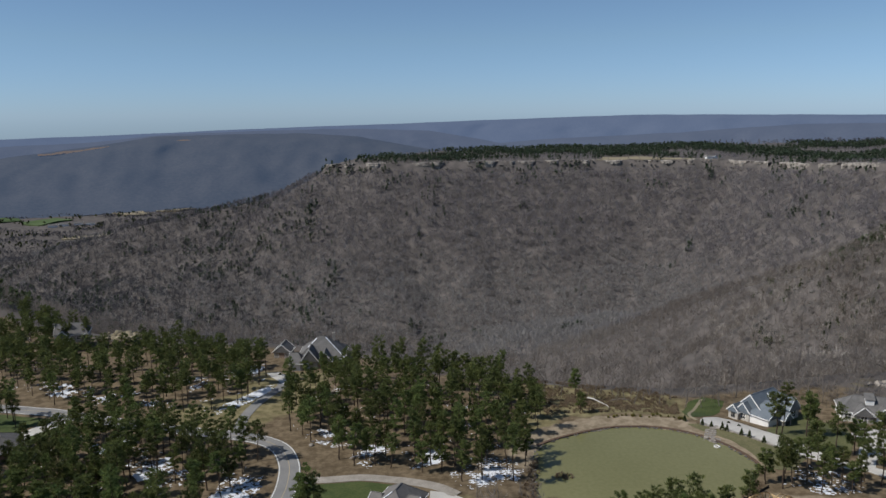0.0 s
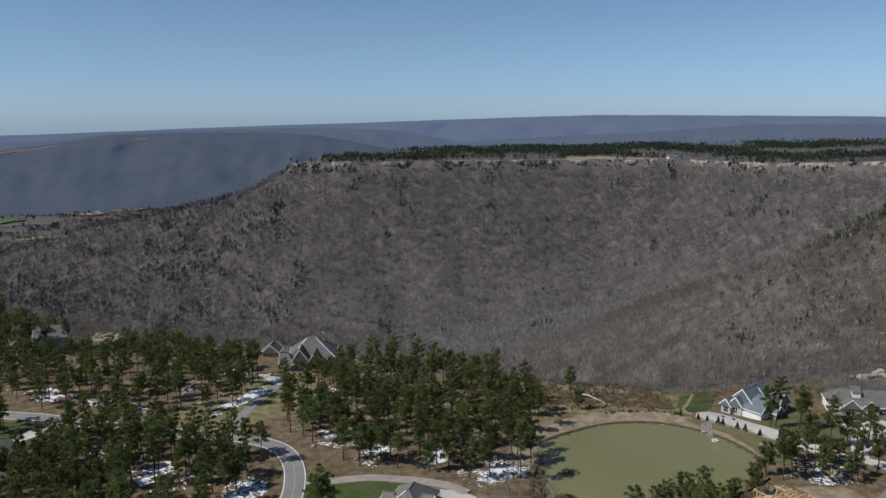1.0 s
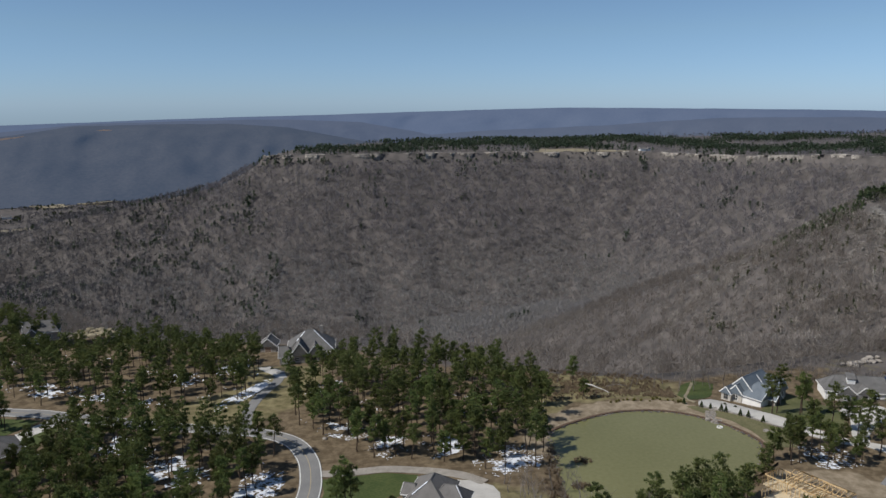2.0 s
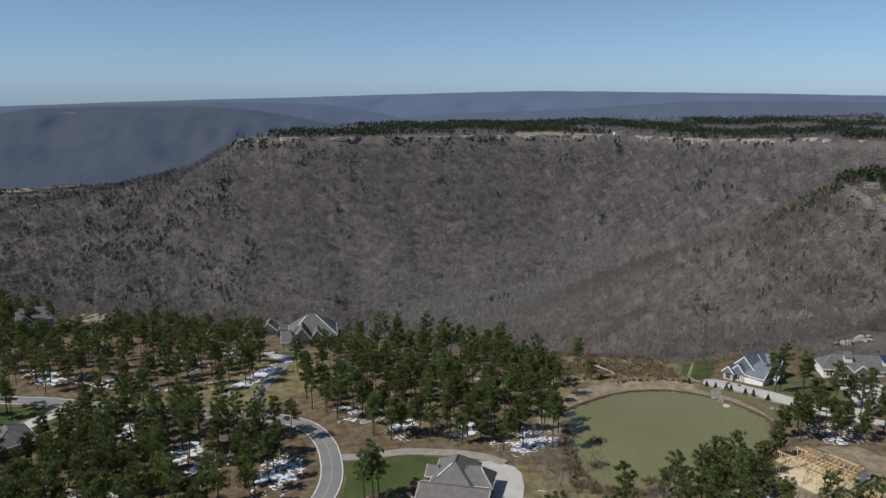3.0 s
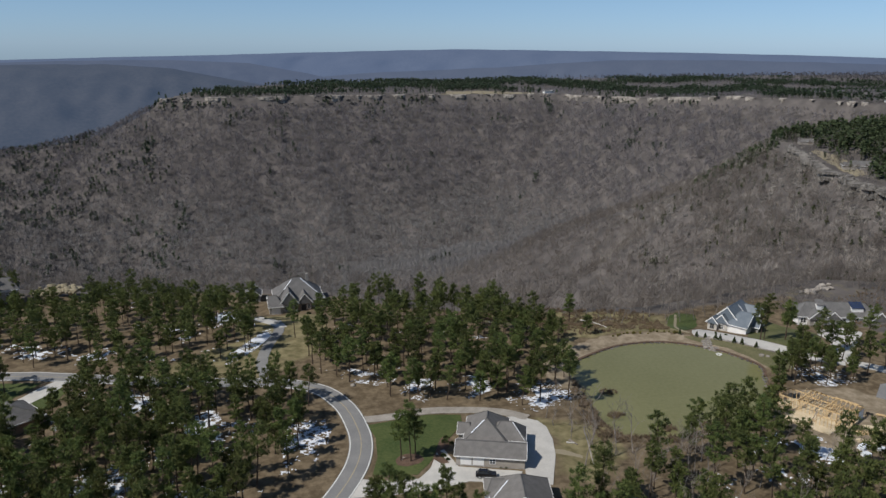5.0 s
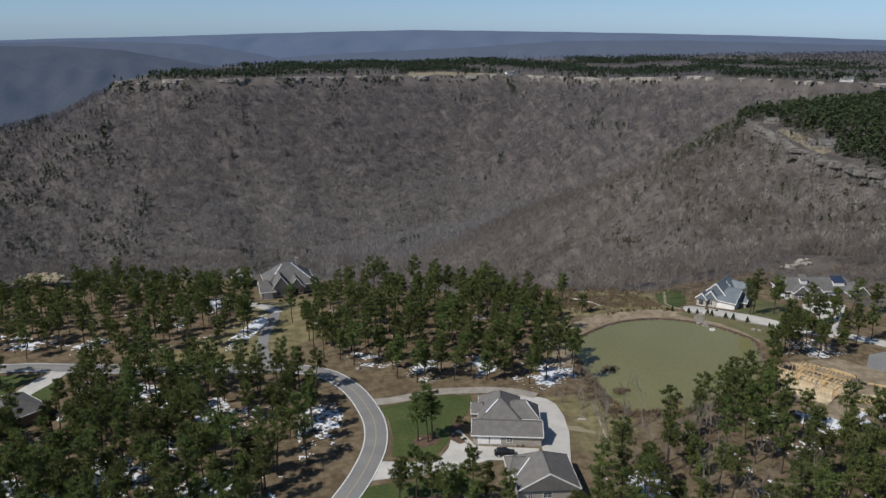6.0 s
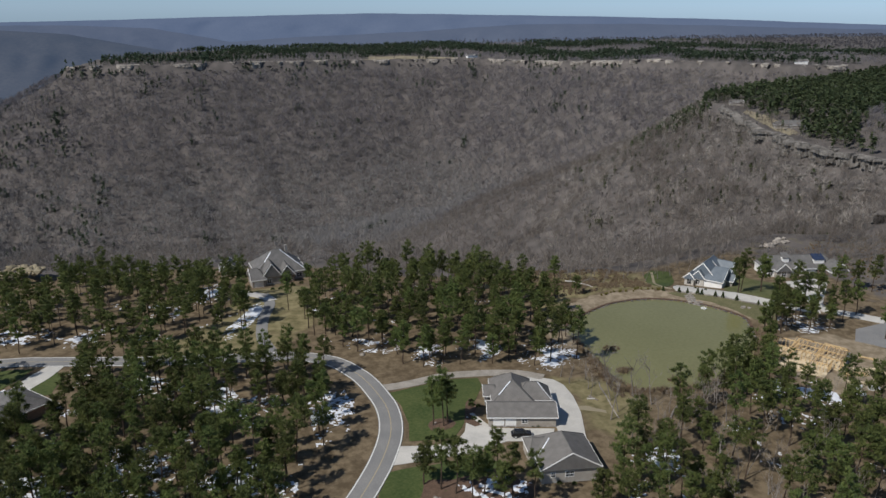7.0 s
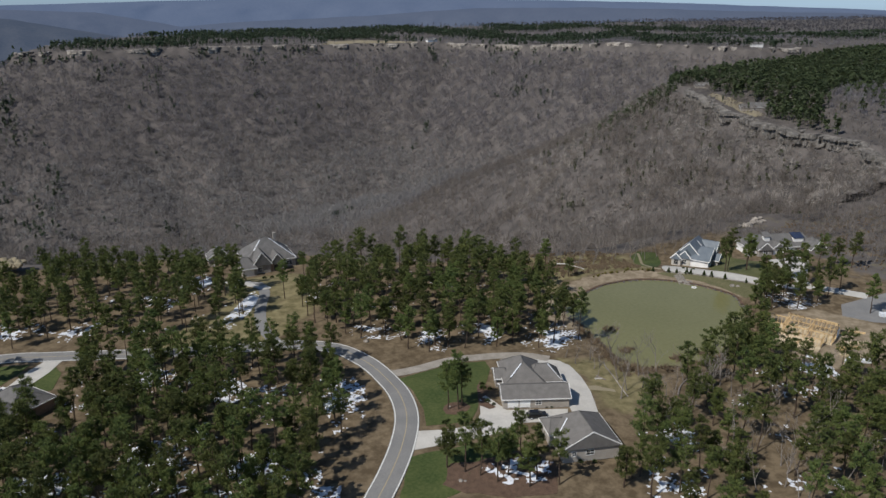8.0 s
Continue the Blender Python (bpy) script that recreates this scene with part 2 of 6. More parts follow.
def wave(x, y, scale, seed=0.0):
    """Cheap smooth noise about -1 to 1, from turned sines."""
    out, amp = 0.0, 1.0
    for k in range(4):
        a = 1.3 + 2.4 * k + seed
        u, v = (x * math.cos(a) + y * math.sin(a)) / scale * 1.9 ** k, (-x * math.sin(a) + y * math.cos(a)) / scale * 1.9 ** k
        out = out + amp * np.sin(u * 6.28 + 1.7 * np.sin(v * 4.1 + a) + seed) * np.cos(v * 5.3 + a)
        amp *= 0.5
    return out / 1.6


# ---- the lie of the land ----
POND = [(29.6, 211), (31, 216.5), (37, 220.8), (43, 224), (49, 226.8), (56, 229), (62, 229.4), (68, 229), (75, 226.5), (82, 221.2), (87, 214.4), (90, 207), (90.4, 201.5), (87, 195.5),
        (82, 187), (74, 179), (62, 172.5), (50, 169.5), (42, 168.8), (35, 170.5), (29, 172.5), (26.5, 176), (26, 181), (26.8, 188), (27.6, 196), (28.6, 204)]
NEAR = [(-5000, 1000), (-700, 640), (-320, 480), (-240, 400), (-185, 358), (-120, 338), (-75, 332), (-30, 318), (-8, 298), (30, 282), (60, 272), (90, 267),
        (122, 272), (158, 281), (186, 284), (214, 270), (250, 268), (290, 290), (310, 328), (306, 372), (315, 418), (329, 469), (346, 520), (359, 560),
        (392, 592), (480, 636), (640, 690), (780, 758), (950, 800), (1300, 840), (5000, 840), (5000, -5000), (-5000, -5000)]
FAR = [(-212, 1450), (-100, 1427), (45, 1432), (100, 1440), (240, 1455), (365, 1460), (470, 1415), (530, 1408), (574, 1330), (592, 1262), (605, 1200), (622, 1140),
       (655, 1078), (662, 1010), (690, 930), (745, 848), (850, 838), (1000, 850), (1300, 880), (5000, 890), (5000, 2500), (1500, 2250), (900, 2120), (300, 2020), (0, 1860), (-150, 1640)]
SPUR = [(-190, 1452, -12), (-240, 1450, -32), (-310, 1450, -55), (-440, 1452, -84), (-590, 1460, -112), (-710, 1470, -148), (-830, 1480, -182), (-1000, 1500, -214)]
NOSE = [(354, 572, 10), (346, 604, -16), (335, 640, -40), (310, 690, -74), (250, 760, -114), (150, 840, -158)]


def far_top(x, y):
    """Height of the far plateau's top, which climbs towards the head of the valley."""
    return 6.5 + 19 * ss(1360, 1000, y) * ss(430, 570, x) + 2 * wave(x, y, 500, 8.0) + 1.6 * wave(x, y, 170, 2.0) + 1.6 * wave(x, y, 330, 6.0)


def rim_z(x, y):
    """Height of the near plateau along its edge."""
    return 1 + 14.5 * ss(215, 310, x) * ss(230, 340, y) + 8 * ss(430, 540, y) * ss(250, 330, x)


def brow(x, y):
    """How far the ground has sunk where it falls towards the rim: 0 on the level, 1 at the edge."""
    start = np.interp(x, (-200, -90, -20, 20, 55, 85, 105, 140, 200), (290, 276, 272, 252, 240, 230, 216, 216, 236))
    return ss(0, 24, y - start) * ss(260, 200, x) * ss(-260, -160, x)


def land(x, y):
    x, y = np.asarray(x, float), np.asarray(y, float)
    d_edge = -inside_by(NEAR, x, y)
    d_near = d_edge + 4 * wave(x, y, 150, 2.0) * ss(60, 300, y - 250 + 0.4 * np.abs(x)) * ss(260, 200, x)
    d_far = -inside_by(FAR, x, y) + 4 * wave(x, y, 300, 5.0)
    high = rim_z(x, y)
    high = high + np.maximum(26.5 - high, 0) * ss(4, 70, -d_edge) * ss(290, 380, y) * ss(215, 320, x)
    top = high + 3.0 * wave(x, y, 420, 1.0) * ss(30, 400, np.hypot(x - 0, y - 200) - 160) * ss(320, 200, x)
    top = top - 3.8 * brow(x, y) + 1.3 * np.exp(-(((x + 14) / 26) ** 2 + ((y - 164) / 26) ** 2) ** 1.5)
    cliff = 11 * ss(230, 290, x) * ss(250, 320, y)

    def fall(d, steep, foot):
        return steep * np.where(d < foot, d, foot + 0.55 * (d - foot))

    gully = 1 + 0.05 * wave(x, y, 240, 3.0)
    dn = np.maximum(d_near, 0)
    near = top - cliff * ss(0, 5, dn) - fall(dn, 0.56, 230) * gully * (0.35 + 0.65 * ss(0, 40, dn))
    df = np.maximum(d_far, 0)
    far = far_top(x, y) - 9 * ss(0, 7, df) - fall(df, 0.58, 260) * gully
    z = np.maximum(near, far)
    for (ax, ay, az), (bx, by, bz) in list(zip(SPUR, SPUR[1:])) + list(zip(NOSE, NOSE[1:])):
        t = np.clip(((x - ax) * (bx - ax) + (y - ay) * (by - ay)) / ((bx - ax) ** 2 + (by - ay) ** 2), 0, 1)
        d = np.hypot(x - ax - t * (bx - ax), y - ay - t * (by - ay))
        z = np.maximum(z, az + t * (bz - az) - fall(np.maximum(d - 8, 0), 0.5, 250) * gully)
    floor = -215 + 8 * wave(x, y, 600, 4.0)
    k = 14.0
    z = np.where(z - floor > 60, z, floor + k * np.logaddexp(0, (z - floor) / k))
    p = inside_by(POND, x, y)
    rim = np.where(p > 0, -0.25 - 0.12 * p, 0.12 - 0.1 * p)
    z = np.where(p > -9, np.minimum(z, rim), z)
    return z + 0.1 * wave(x, y, 22, 6.0) * ss(2, 12, np.abs(p))


def land1(x, y):
    return float(land(np.array([x]), np.array([y]))[0])


def spaced(dense0, dense1, step, near0, near1, mid, end0, end1):
    """Grid lines: fine in the middle, coarser outward."""
    a = list(np.arange(dense0, dense1 + 0.1, step))
    for limit, s in ((near1, mid), (end1, None)):
        g = s or mid
        while a[-1] < limit - 1:
            a.append(min(limit, a[-1] + g))
            g = g if s else g * 1.16
    b = [dense0]
    for limit, s in ((near0, mid), (end0, None)):
        g = s or mid
        while b[-1] > limit + 1:
            b.append(max(limit, b[-1] - g))
            g = g if s else g * 1.16
    return np.array(b[:0:-1] + a)


gx = spaced(-150, 170, 2.0, -1000, 1300, 10.0, -4900, 4900)
gy = spaced(124, 300, 2.0, 100, 1700, 9.0, -4900, 4900)
gx = np.unique(np.concatenate([gx[(gx < 280) | (gx > 420)], np.arange(280, 421, 4.0)]))
gy = np.unique(np.concatenate([gy[(gy < 300) | (gy > 640)], np.arange(304, 641, 5.0)]))
GX, GY = np.meshgrid(gx, gy)
GZ = land(GX, GY)
nx, ny = len(gx), len(gy)
idx = np.arange(nx * ny).reshape(ny, nx)
quads = np.stack([idx[:-1, :-1], idx[:-1, 1:], idx[1:, 1:], idx[1:, :-1]], -1).reshape(-1, 4)
ground_mesh = mesh_np("ground", np.stack([GX, GY, GZ], -1).reshape(-1, 3), quads, ground_material())

STAND_LEFT = [(-118, 236), (-92, 226), (-70, 216), (-50, 210), (-49, 200), (-57, 172), (-62, 167), (-70, 150), (-84, 128), (-150, 150), (-150, 205), (-119, 219)]
STAND_MID = [(-45, 224), (-30, 214), (-26, 203), (-6, 198), (12, 187), (23, 193), (29, 212), (36, 232), (32, 256), (10, 272), (-30, 280), (-42, 262), (-50, 246)]
STAND_BACK = [(-150, 262), (-112, 250), (-86, 244), (-66, 246), (-63, 280), (-78, 306), (-112, 324), (-180, 350), (-205, 380), (-190, 300)]
STAND_RIGHT = [(83, 184), (72, 176), (44, 165.5), (30, 158), (22, 148), (-2, 143), (-14, 130), (-6, 108), (36, 96), (96, 120), (100, 140), (84, 150), (74, 160), (72, 168), (79, 172)]
GRASS_BACK = [(30, 216), (42, 234), (60, 238), (84, 234), (89.25, 261.6), (64.31, 272), (33.13, 282.3), (12.88, 265.6), (28.01, 250)]
near_zone = (np.hypot(GX, GY - 210) < 420) & (inside_by(NEAR, GX, GY) > 0)


def zone(poly_list, soft):
    out = np.zeros(GX.shape)
    for poly in poly_list:
        out = np.maximum(out, ss(-soft, soft, inside_by(poly, GX, GY)))
    return out * near_zone


pond_in = inside_by(POND, GX, GY)
zones = {
    "straw": np.where(near_zone, ss(-6, 6, inside_by(NEAR, GX, GY) - 4), 0) * ss(0, 1, 420 - np.hypot(GX, GY - 210)) * 0.9 * ss(165, 135, GX),
    "grass": np.maximum(zone([GRASS_BACK, [(-80, 226), (-60, 228), (-40, 250), (-38, 292), (-70, 296), (-70, 262), (-100, 240)],
                              [(4, 186), (12, 184), (26, 178), (24, 160), (10, 150), (2, 156), (8, 172)]], 4) * 0.75,
                        0.32 * (inside_by(NEAR, GX, GY) > 2) * (GX > 150) * (GX < 300) * (GY > 150) * (GY < 300)),
    "earth": np.maximum.reduce([np.where((pond_in > -8) & (pond_in < 1) & (GY > 200), 0.9, 0), zone([[(70, 150), (104, 146), (116, 160), (104, 182), (86, 184), (74, 172)]], 3),
                        0.14 * (inside_by(NEAR, GX, GY) > -3) * (inside_by(NEAR, GX, GY) < 34) * (GX > 285) * (GY > 280) * (GY < 640)]),
}
for name, values in zones.items():
    at = ground_mesh.attributes.new(name, "FLOAT", "POINT")
    at.data.foreach_set("value", values.astype(np.float32).ravel())
ground = tagged(part("ground", ground_mesh, None, smooth=True), "brown leaf-littered ground falling from a plateau into a wooded valley", "ground", kind="structure")


def sheet(name, poly, material, lift, label, category, step=3.0, kind="structure", wobble=0.0):
    """A thin slab that lies on the land inside a polygon."""
    bm = bmesh.new()
    bm.faces.new([bm.verts.new((x, y, 0)) for x, y in poly])
    bmesh.ops.triangulate(bm, faces=bm.faces[:])
    for _ in range(6):
        long = [e for e in bm.edges if e.calc_length() > step]
        if not long:
            break
        bmesh.ops.subdivide_edges(bm, edges=long, cuts=1)
        bmesh.ops.triangulate(bm, faces=[f for f in bm.faces if len(f.verts) > 3])
    bmesh.ops.recalc_face_normals(bm, faces=bm.faces)
    co = np.array([v.co[:2] for v in bm.verts])
    if wobble:
        for v in bm.verts:
            if v.is_boundary:
                v.co.x += random.uniform(-wobble, wobble)
                v.co.y += random.uniform(-wobble, wobble)
        co = np.array([v.co[:2] for v in bm.verts])
    zs = land(co[:, 0], co[:, 1])
    for v, z in zip(bm.verts, zs):
        v.co.z = z + lift
    edge = [e for e in bm.edges if e.is_boundary]
    skirt = bmesh.ops.extrude_edge_only(bm, edges=edge)["geom"]
    for v in skirt:
        if isinstance(v, bmesh.types.BMVert):
            v.co.z -= lift + 0.15
    return tagged(part(name, bm, material), label, category, kind=kind)


def smooth_line(points, step=2.0):
    """A Catmull-Rom line through points."""
    p = [np.array(q, float) for q in points]
    p = [2 * p[0] - p[1]] + p + [2 * p[-1] - p[-2]]
    out = []
    for a, b, c, d in zip(p, p[1:], p[2:], p[3:]):
        k = max(2, int(np.linalg.norm(c - b) / step))
        for t in np.arange(k) / k:
            out.append(0.5 * (2 * b + (c - a) * t + (2 * a - 5 * b + 4 * c - d) * t * t + (3 * b - a - 3 * c + d) * t ** 3))
    return np.array(out + [p[-2]])


def ribbon(name, line, width, material, lift, label="", category="", offset=0.0, parent=None, thick=0.2, bed=None):
    """A strip along a line, laid on the land."""
    d = np.gradient(line, axis=0)
    n = np.stack([d[:, 1], -d[:, 0]], 1) / np.hypot(d[:, 0], d[:, 1])[:, None]
    a, b = line + n * (offset - width / 2), line + n * (offset + width / 2)
    ea, eb = line - n * (bed or width) / 2, line + n * (bed or width) / 2
    z = np.maximum(land(ea[:, 0], ea[:, 1]), land(eb[:, 0], eb[:, 1])) + lift
    k = len(line)
    v = np.concatenate([np.column_stack([a, z]), np.column_stack([b, z]), np.column_stack([a, z - thick]), np.column_stack([b, z - thick])])
    i = np.arange(k - 1)
    f = np.concatenate([np.stack([i, i + k, i + k + 1, i + 1], 1)[:, ::-1], np.stack([i, i + 1, i + 2 * k + 1, i + 2 * k], 1)[:, ::-1], np.stack([i + k, i + 3 * k, i + 3 * k + 1, i + k + 1], 1)[:, ::-1]])
    ob = part(name, mesh_np(name, v, f[:, ::-1], material), None, parent)
    return tagged(ob, label, category, kind="structure") if label else ob


water = bmesh.new()
cx, cy = 58.0, 199.0
water.faces.new([water.verts.new((cx + (x - cx) * 1.03, cy + (y - cy) * 1.03, 0)) for x, y in smooth_line(POND + POND[:1])[:-1]])
tagged(part("pond", water, WATER), "still murky olive green water of a round pond", "pond", kind="structure")

ROAD = smooth_line([(-120, 60), (-92, 99), (-76, 121), (-64, 138), (-58.2, 146), (-53.4, 152.2), (-46.9, 161.8), (-42, 171.4), (-39.4, 182), (-39.3, 193), (-41.2, 205),
                    (-46.3, 216), (-56, 223), (-70, 227), (-92, 233), (-121, 243), (-134, 247), (-180, 256), (-230, 262)])
road = ribbon("road", ROAD, 6.0, ASPHALT, 0.14, "curving two-lane grey asphalt road", "road")
for off in (-2.75, 2.75):
    ribbon("edge_line", ROAD, 0.26, LINE_WHITE, 0.155, offset=off, parent=road, thick=0.004, bed=6.0)
ribbon("centre_line", ROAD, 0.2, LINE_YELLOW, 0.155, parent=road, thick=0.004, bed=6.0)
ribbon("driveway", smooth_line([(-61, 226), (-62.5, 240), (-60, 255), (-56, 268), (-56.53, 279.2)]), 3.6, ASPHALT, 0.1, "pale grey asphalt driveway to a hillside house", "driveway")
sheet("driveway", [(-61.89, 293.4), (-55.01, 277.7), (-53, 271), (-56, 270.5), (-62.05, 279), (-66.45, 290.7)], CONCRETE, 0.13, "bright concrete parking apron before a garage", "driveway")
ribbon("driveway", smooth_line([(-37, 195), (-30, 194.6), (-20, 195.4), (-10, 193.6), (0, 190), (6, 185)]), 3.6, GRAVEL, 0.1, "pale gravel lane between lawn and pine stand", "driveway")
sheet("driveway", [(-1, 187), (4, 186), (8, 183), (9, 179), (8, 172), (5.5, 164), (2.5, 157.5), (0, 152), (-5, 156), (-3, 163), (0, 170), (-1, 180)], CONCRETE, 0.12, "white concrete driveway curving beside a grey-roofed house", "driveway")
sheet("driveway", [(-42.3, 165.6), (-35, 162.6), (-29, 161.4), (-25.5, 165), (-22.2, 172), (-20.3, 172.5), (-19, 164), (-5, 158.5), (-8, 154), (-18, 157.5), (-27, 156), (-36, 157.2), (-45.3, 158.8)],
      CONCRETE, 0.125, "white concrete driveway and garage forecourt", "driveway")
sheet("driveway", [(-122, 241), (-118, 239), (-121, 233), (-126, 226), (-134, 217), (-140, 220), (-131, 228), (-126, 236)], CONCRETE, 0.12, "white concrete driveway beside a green lawn", "driveway")
sheet("driveway", [(85, 233), (84, 230.4), (90, 225.4), (95, 220), (100.3, 212.6), (105.6, 204.5), (116, 195), (118, 197.5), (110.5, 209), (106, 217.6), (102.6, 223.4), (101, 226.6), (96.99, 239.9), (93.31, 241.6), (87.16, 236.3)], CONCRETE, 0.12, "white concrete driveway and terrace beside the pond", "driveway")
sheet("driveway", [(127, 221), (133.1, 228.3), (143.3, 225.8), (143, 218), (136, 212), (124, 202), (121, 197), (117, 199), (121, 206), (126, 214)], CONCRETE, 0.12, "white concrete driveway before a grey-roofed house", "driveway")
sheet("driveway", [(119, 199), (124, 195.5), (133, 184), (128, 181), (122, 190), (117.5, 196)], CONCRETE, 0.124, "narrow white concrete driveway", "driveway")
sheet("road", [(108, 174), (113, 166.5), (125, 158), (150, 150), (168, 160), (160, 176), (140, 182), (128, 181.5), (116, 181)], ASPHALT, 0.115, "grey asphalt turning circle", "road")
sheet("lawn", [(-36.4, 191.6), (-20, 193.2), (-11, 191), (-12, 186), (-16, 180), (-20.5, 174), (-25.5, 167), (-29, 163.2), (-39, 166.5), (-36.6, 174), (-35.4, 184)], LAWN, 0.08, "green mown lawn between road and house", "lawn")
sheet("lawn", [(-47, 156.5), (-36, 155.5), (-27, 154), (-23, 150), (-31, 145), (-42, 141), (-57, 139), (-52, 148)], LAWN, 0.08, "green mown lawn beside the road", "lawn", wobble=0.4)
sheet("lawn", [(-150, 246), (-126, 240), (-128, 236), (-133, 229), (-141, 222), (-150, 226)], LAWN, 0.08, "green lawn beside the driveway", "lawn")
sheet("lawn", [(-120, 237), (-118, 231), (-120, 222), (-126, 222), (-126, 226)], LAWN, 0.075, "green lawn beside the driveway", "lawn")
sheet("lawn", [(102.8, 224), (106.4, 218), (111, 209.4), (117, 203), (124, 214), (128.1, 224.1), (127.8, 235.9), (124.4, 244.7), (115.2, 241.3), (104.6, 228.8)], LAWN_OLIVE, 0.08, "green lawn between two houses", "lawn")
sheet("lawn", [(82.01, 236), (86.81, 237.5), (96.88, 248), (101.7, 257.4), (95.48, 261.6), (89.25, 257.4), (82.87, 245.3)], LAWN, 0.08, "green lawn behind a white house", "lawn", wobble=0.3)
sheet("lawn", [(80, 230), (83.6, 229.8), (89.6, 224.8), (94.5, 219.4), (99.8, 212), (105, 203.5), (98, 197), (92.5, 199), (92, 210), (89, 218), (83, 225)], LAWN_DRY, 0.07, "grass bank beside the pond", "lawn", wobble=0.3)

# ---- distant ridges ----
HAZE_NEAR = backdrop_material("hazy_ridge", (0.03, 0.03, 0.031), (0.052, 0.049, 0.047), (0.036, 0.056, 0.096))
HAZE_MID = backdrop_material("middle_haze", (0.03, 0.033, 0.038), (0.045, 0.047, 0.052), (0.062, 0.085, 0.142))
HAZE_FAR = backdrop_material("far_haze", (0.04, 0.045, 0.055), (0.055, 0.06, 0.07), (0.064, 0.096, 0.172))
# Tan emission brightens the back-lit ledges; the rock itself gives no light.
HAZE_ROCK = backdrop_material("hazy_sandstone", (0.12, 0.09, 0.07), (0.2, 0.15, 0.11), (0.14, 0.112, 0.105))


def ridge(azimuths, crest_el, r_foot, r_crest, foot_z, material, label, rough, seed):
    """A long ridge with a front slope, crest line and top, far away."""
    az = np.linspace(azimuths[0], azimuths[-1], 420)
    el = np.interp(az, azimuths, crest_el)
    rows = 26
    s = np.linspace(0, 1, rows)[:, None]
    a = np.radians(az)[None, :]
    top = 98 + r_crest * np.tan(np.radians(el))[None, :] + rough * wave(az[None, :] * 30, az[None, :] * 7 + seed, 300, seed) * 0.35
    r = r_foot + (r_crest - r_foot) * s + 0.16 * (r_crest - r_foot) * wave(az[None, :] * 40, s * 250, 520, seed) * np.sin(np.pi * s)
    z = foot_z + (top - foot_z) * (1 - (1 - s) ** 1.6) + rough * wave(az[None, :] * 40, s * 500, 260, seed + 2) * np.sin(np.pi * s)
    x, y = -50 + r * np.sin(a), r * np.cos(a)
    back = np.stack([-50 + (r_crest + 90) * np.sin(a), (r_crest + 90) * np.cos(a), top - 30], -1)
    v = np.concatenate([np.stack([x, y, z], -1), back]).reshape(-1, 3)
    i = np.arange((rows + 1) * 420).reshape(rows + 1, 420)
    f = np.stack([i[:-1, :-1], i[:-1, 1:], i[1:, 1:], i[1:, :-1]], -1).reshape(-1, 4)
    return tagged(part("backdrop", mesh_np("backdrop", v, f, material), None, smooth=True), label, "distant hills", kind="structure")


def ridge_ledge(az0, az1, el0, el1, r, tall, seed):
    """A sandstone ledge just below the crest of a distant ridge."""
    az = np.linspace(az0, az1, 40)
    t = np.linspace(0, 1, 40)
    a = np.radians(az)
    top = 98 + r * np.tan(np.radians(el0 + (el1 - el0) * t)) + 3 * wave(az * 60, az, 90, seed)
    h = tall * np.sin(np.pi * t) ** 0.6 * (0.7 + 0.5 * wave(az * 90, az, 70, seed + 1)) + 1
    x, y = -50 + r * np.sin(a), r * np.cos(a)
    x1, y1 = -50 + (r + 60) * np.sin(a), (r + 60) * np.cos(a)
    v = np.concatenate([np.column_stack([x, y, top - h]), np.column_stack([x, y, top]), np.column_stack([x1, y1, top - 25])])
    i = np.arange(120).reshape(3, 40)
    f = np.stack([i[:-1, :-1], i[:-1, 1:], i[1:, 1:], i[1:, :-1]], -1).reshape(-1, 4)
    return tagged(part("backdrop", mesh_np("backdrop", v, f, HAZE_ROCK), None), "tan sandstone ledge on the distant ridge", "distant hills", kind="structure")


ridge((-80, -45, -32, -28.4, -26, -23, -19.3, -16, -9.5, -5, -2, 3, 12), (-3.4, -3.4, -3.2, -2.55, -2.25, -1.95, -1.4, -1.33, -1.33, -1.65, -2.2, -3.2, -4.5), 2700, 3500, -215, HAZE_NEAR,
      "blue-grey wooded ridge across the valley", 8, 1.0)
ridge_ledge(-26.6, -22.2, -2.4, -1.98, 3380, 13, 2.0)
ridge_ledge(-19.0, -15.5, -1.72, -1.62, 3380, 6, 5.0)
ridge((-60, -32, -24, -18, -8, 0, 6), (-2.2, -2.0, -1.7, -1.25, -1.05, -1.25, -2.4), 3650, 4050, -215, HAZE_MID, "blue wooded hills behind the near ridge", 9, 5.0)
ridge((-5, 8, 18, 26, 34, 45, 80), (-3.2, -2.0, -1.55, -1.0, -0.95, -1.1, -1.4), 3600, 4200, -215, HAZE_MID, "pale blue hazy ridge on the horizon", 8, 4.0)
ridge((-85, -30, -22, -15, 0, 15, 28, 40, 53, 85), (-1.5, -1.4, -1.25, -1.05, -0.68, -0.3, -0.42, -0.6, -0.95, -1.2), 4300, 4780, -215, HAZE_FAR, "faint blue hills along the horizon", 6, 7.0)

# ---- woods ----
rng = np.random.default_rng(7)


def unit(v):
    return v / np.linalg.norm(v, axis=-1, keepdims=True)


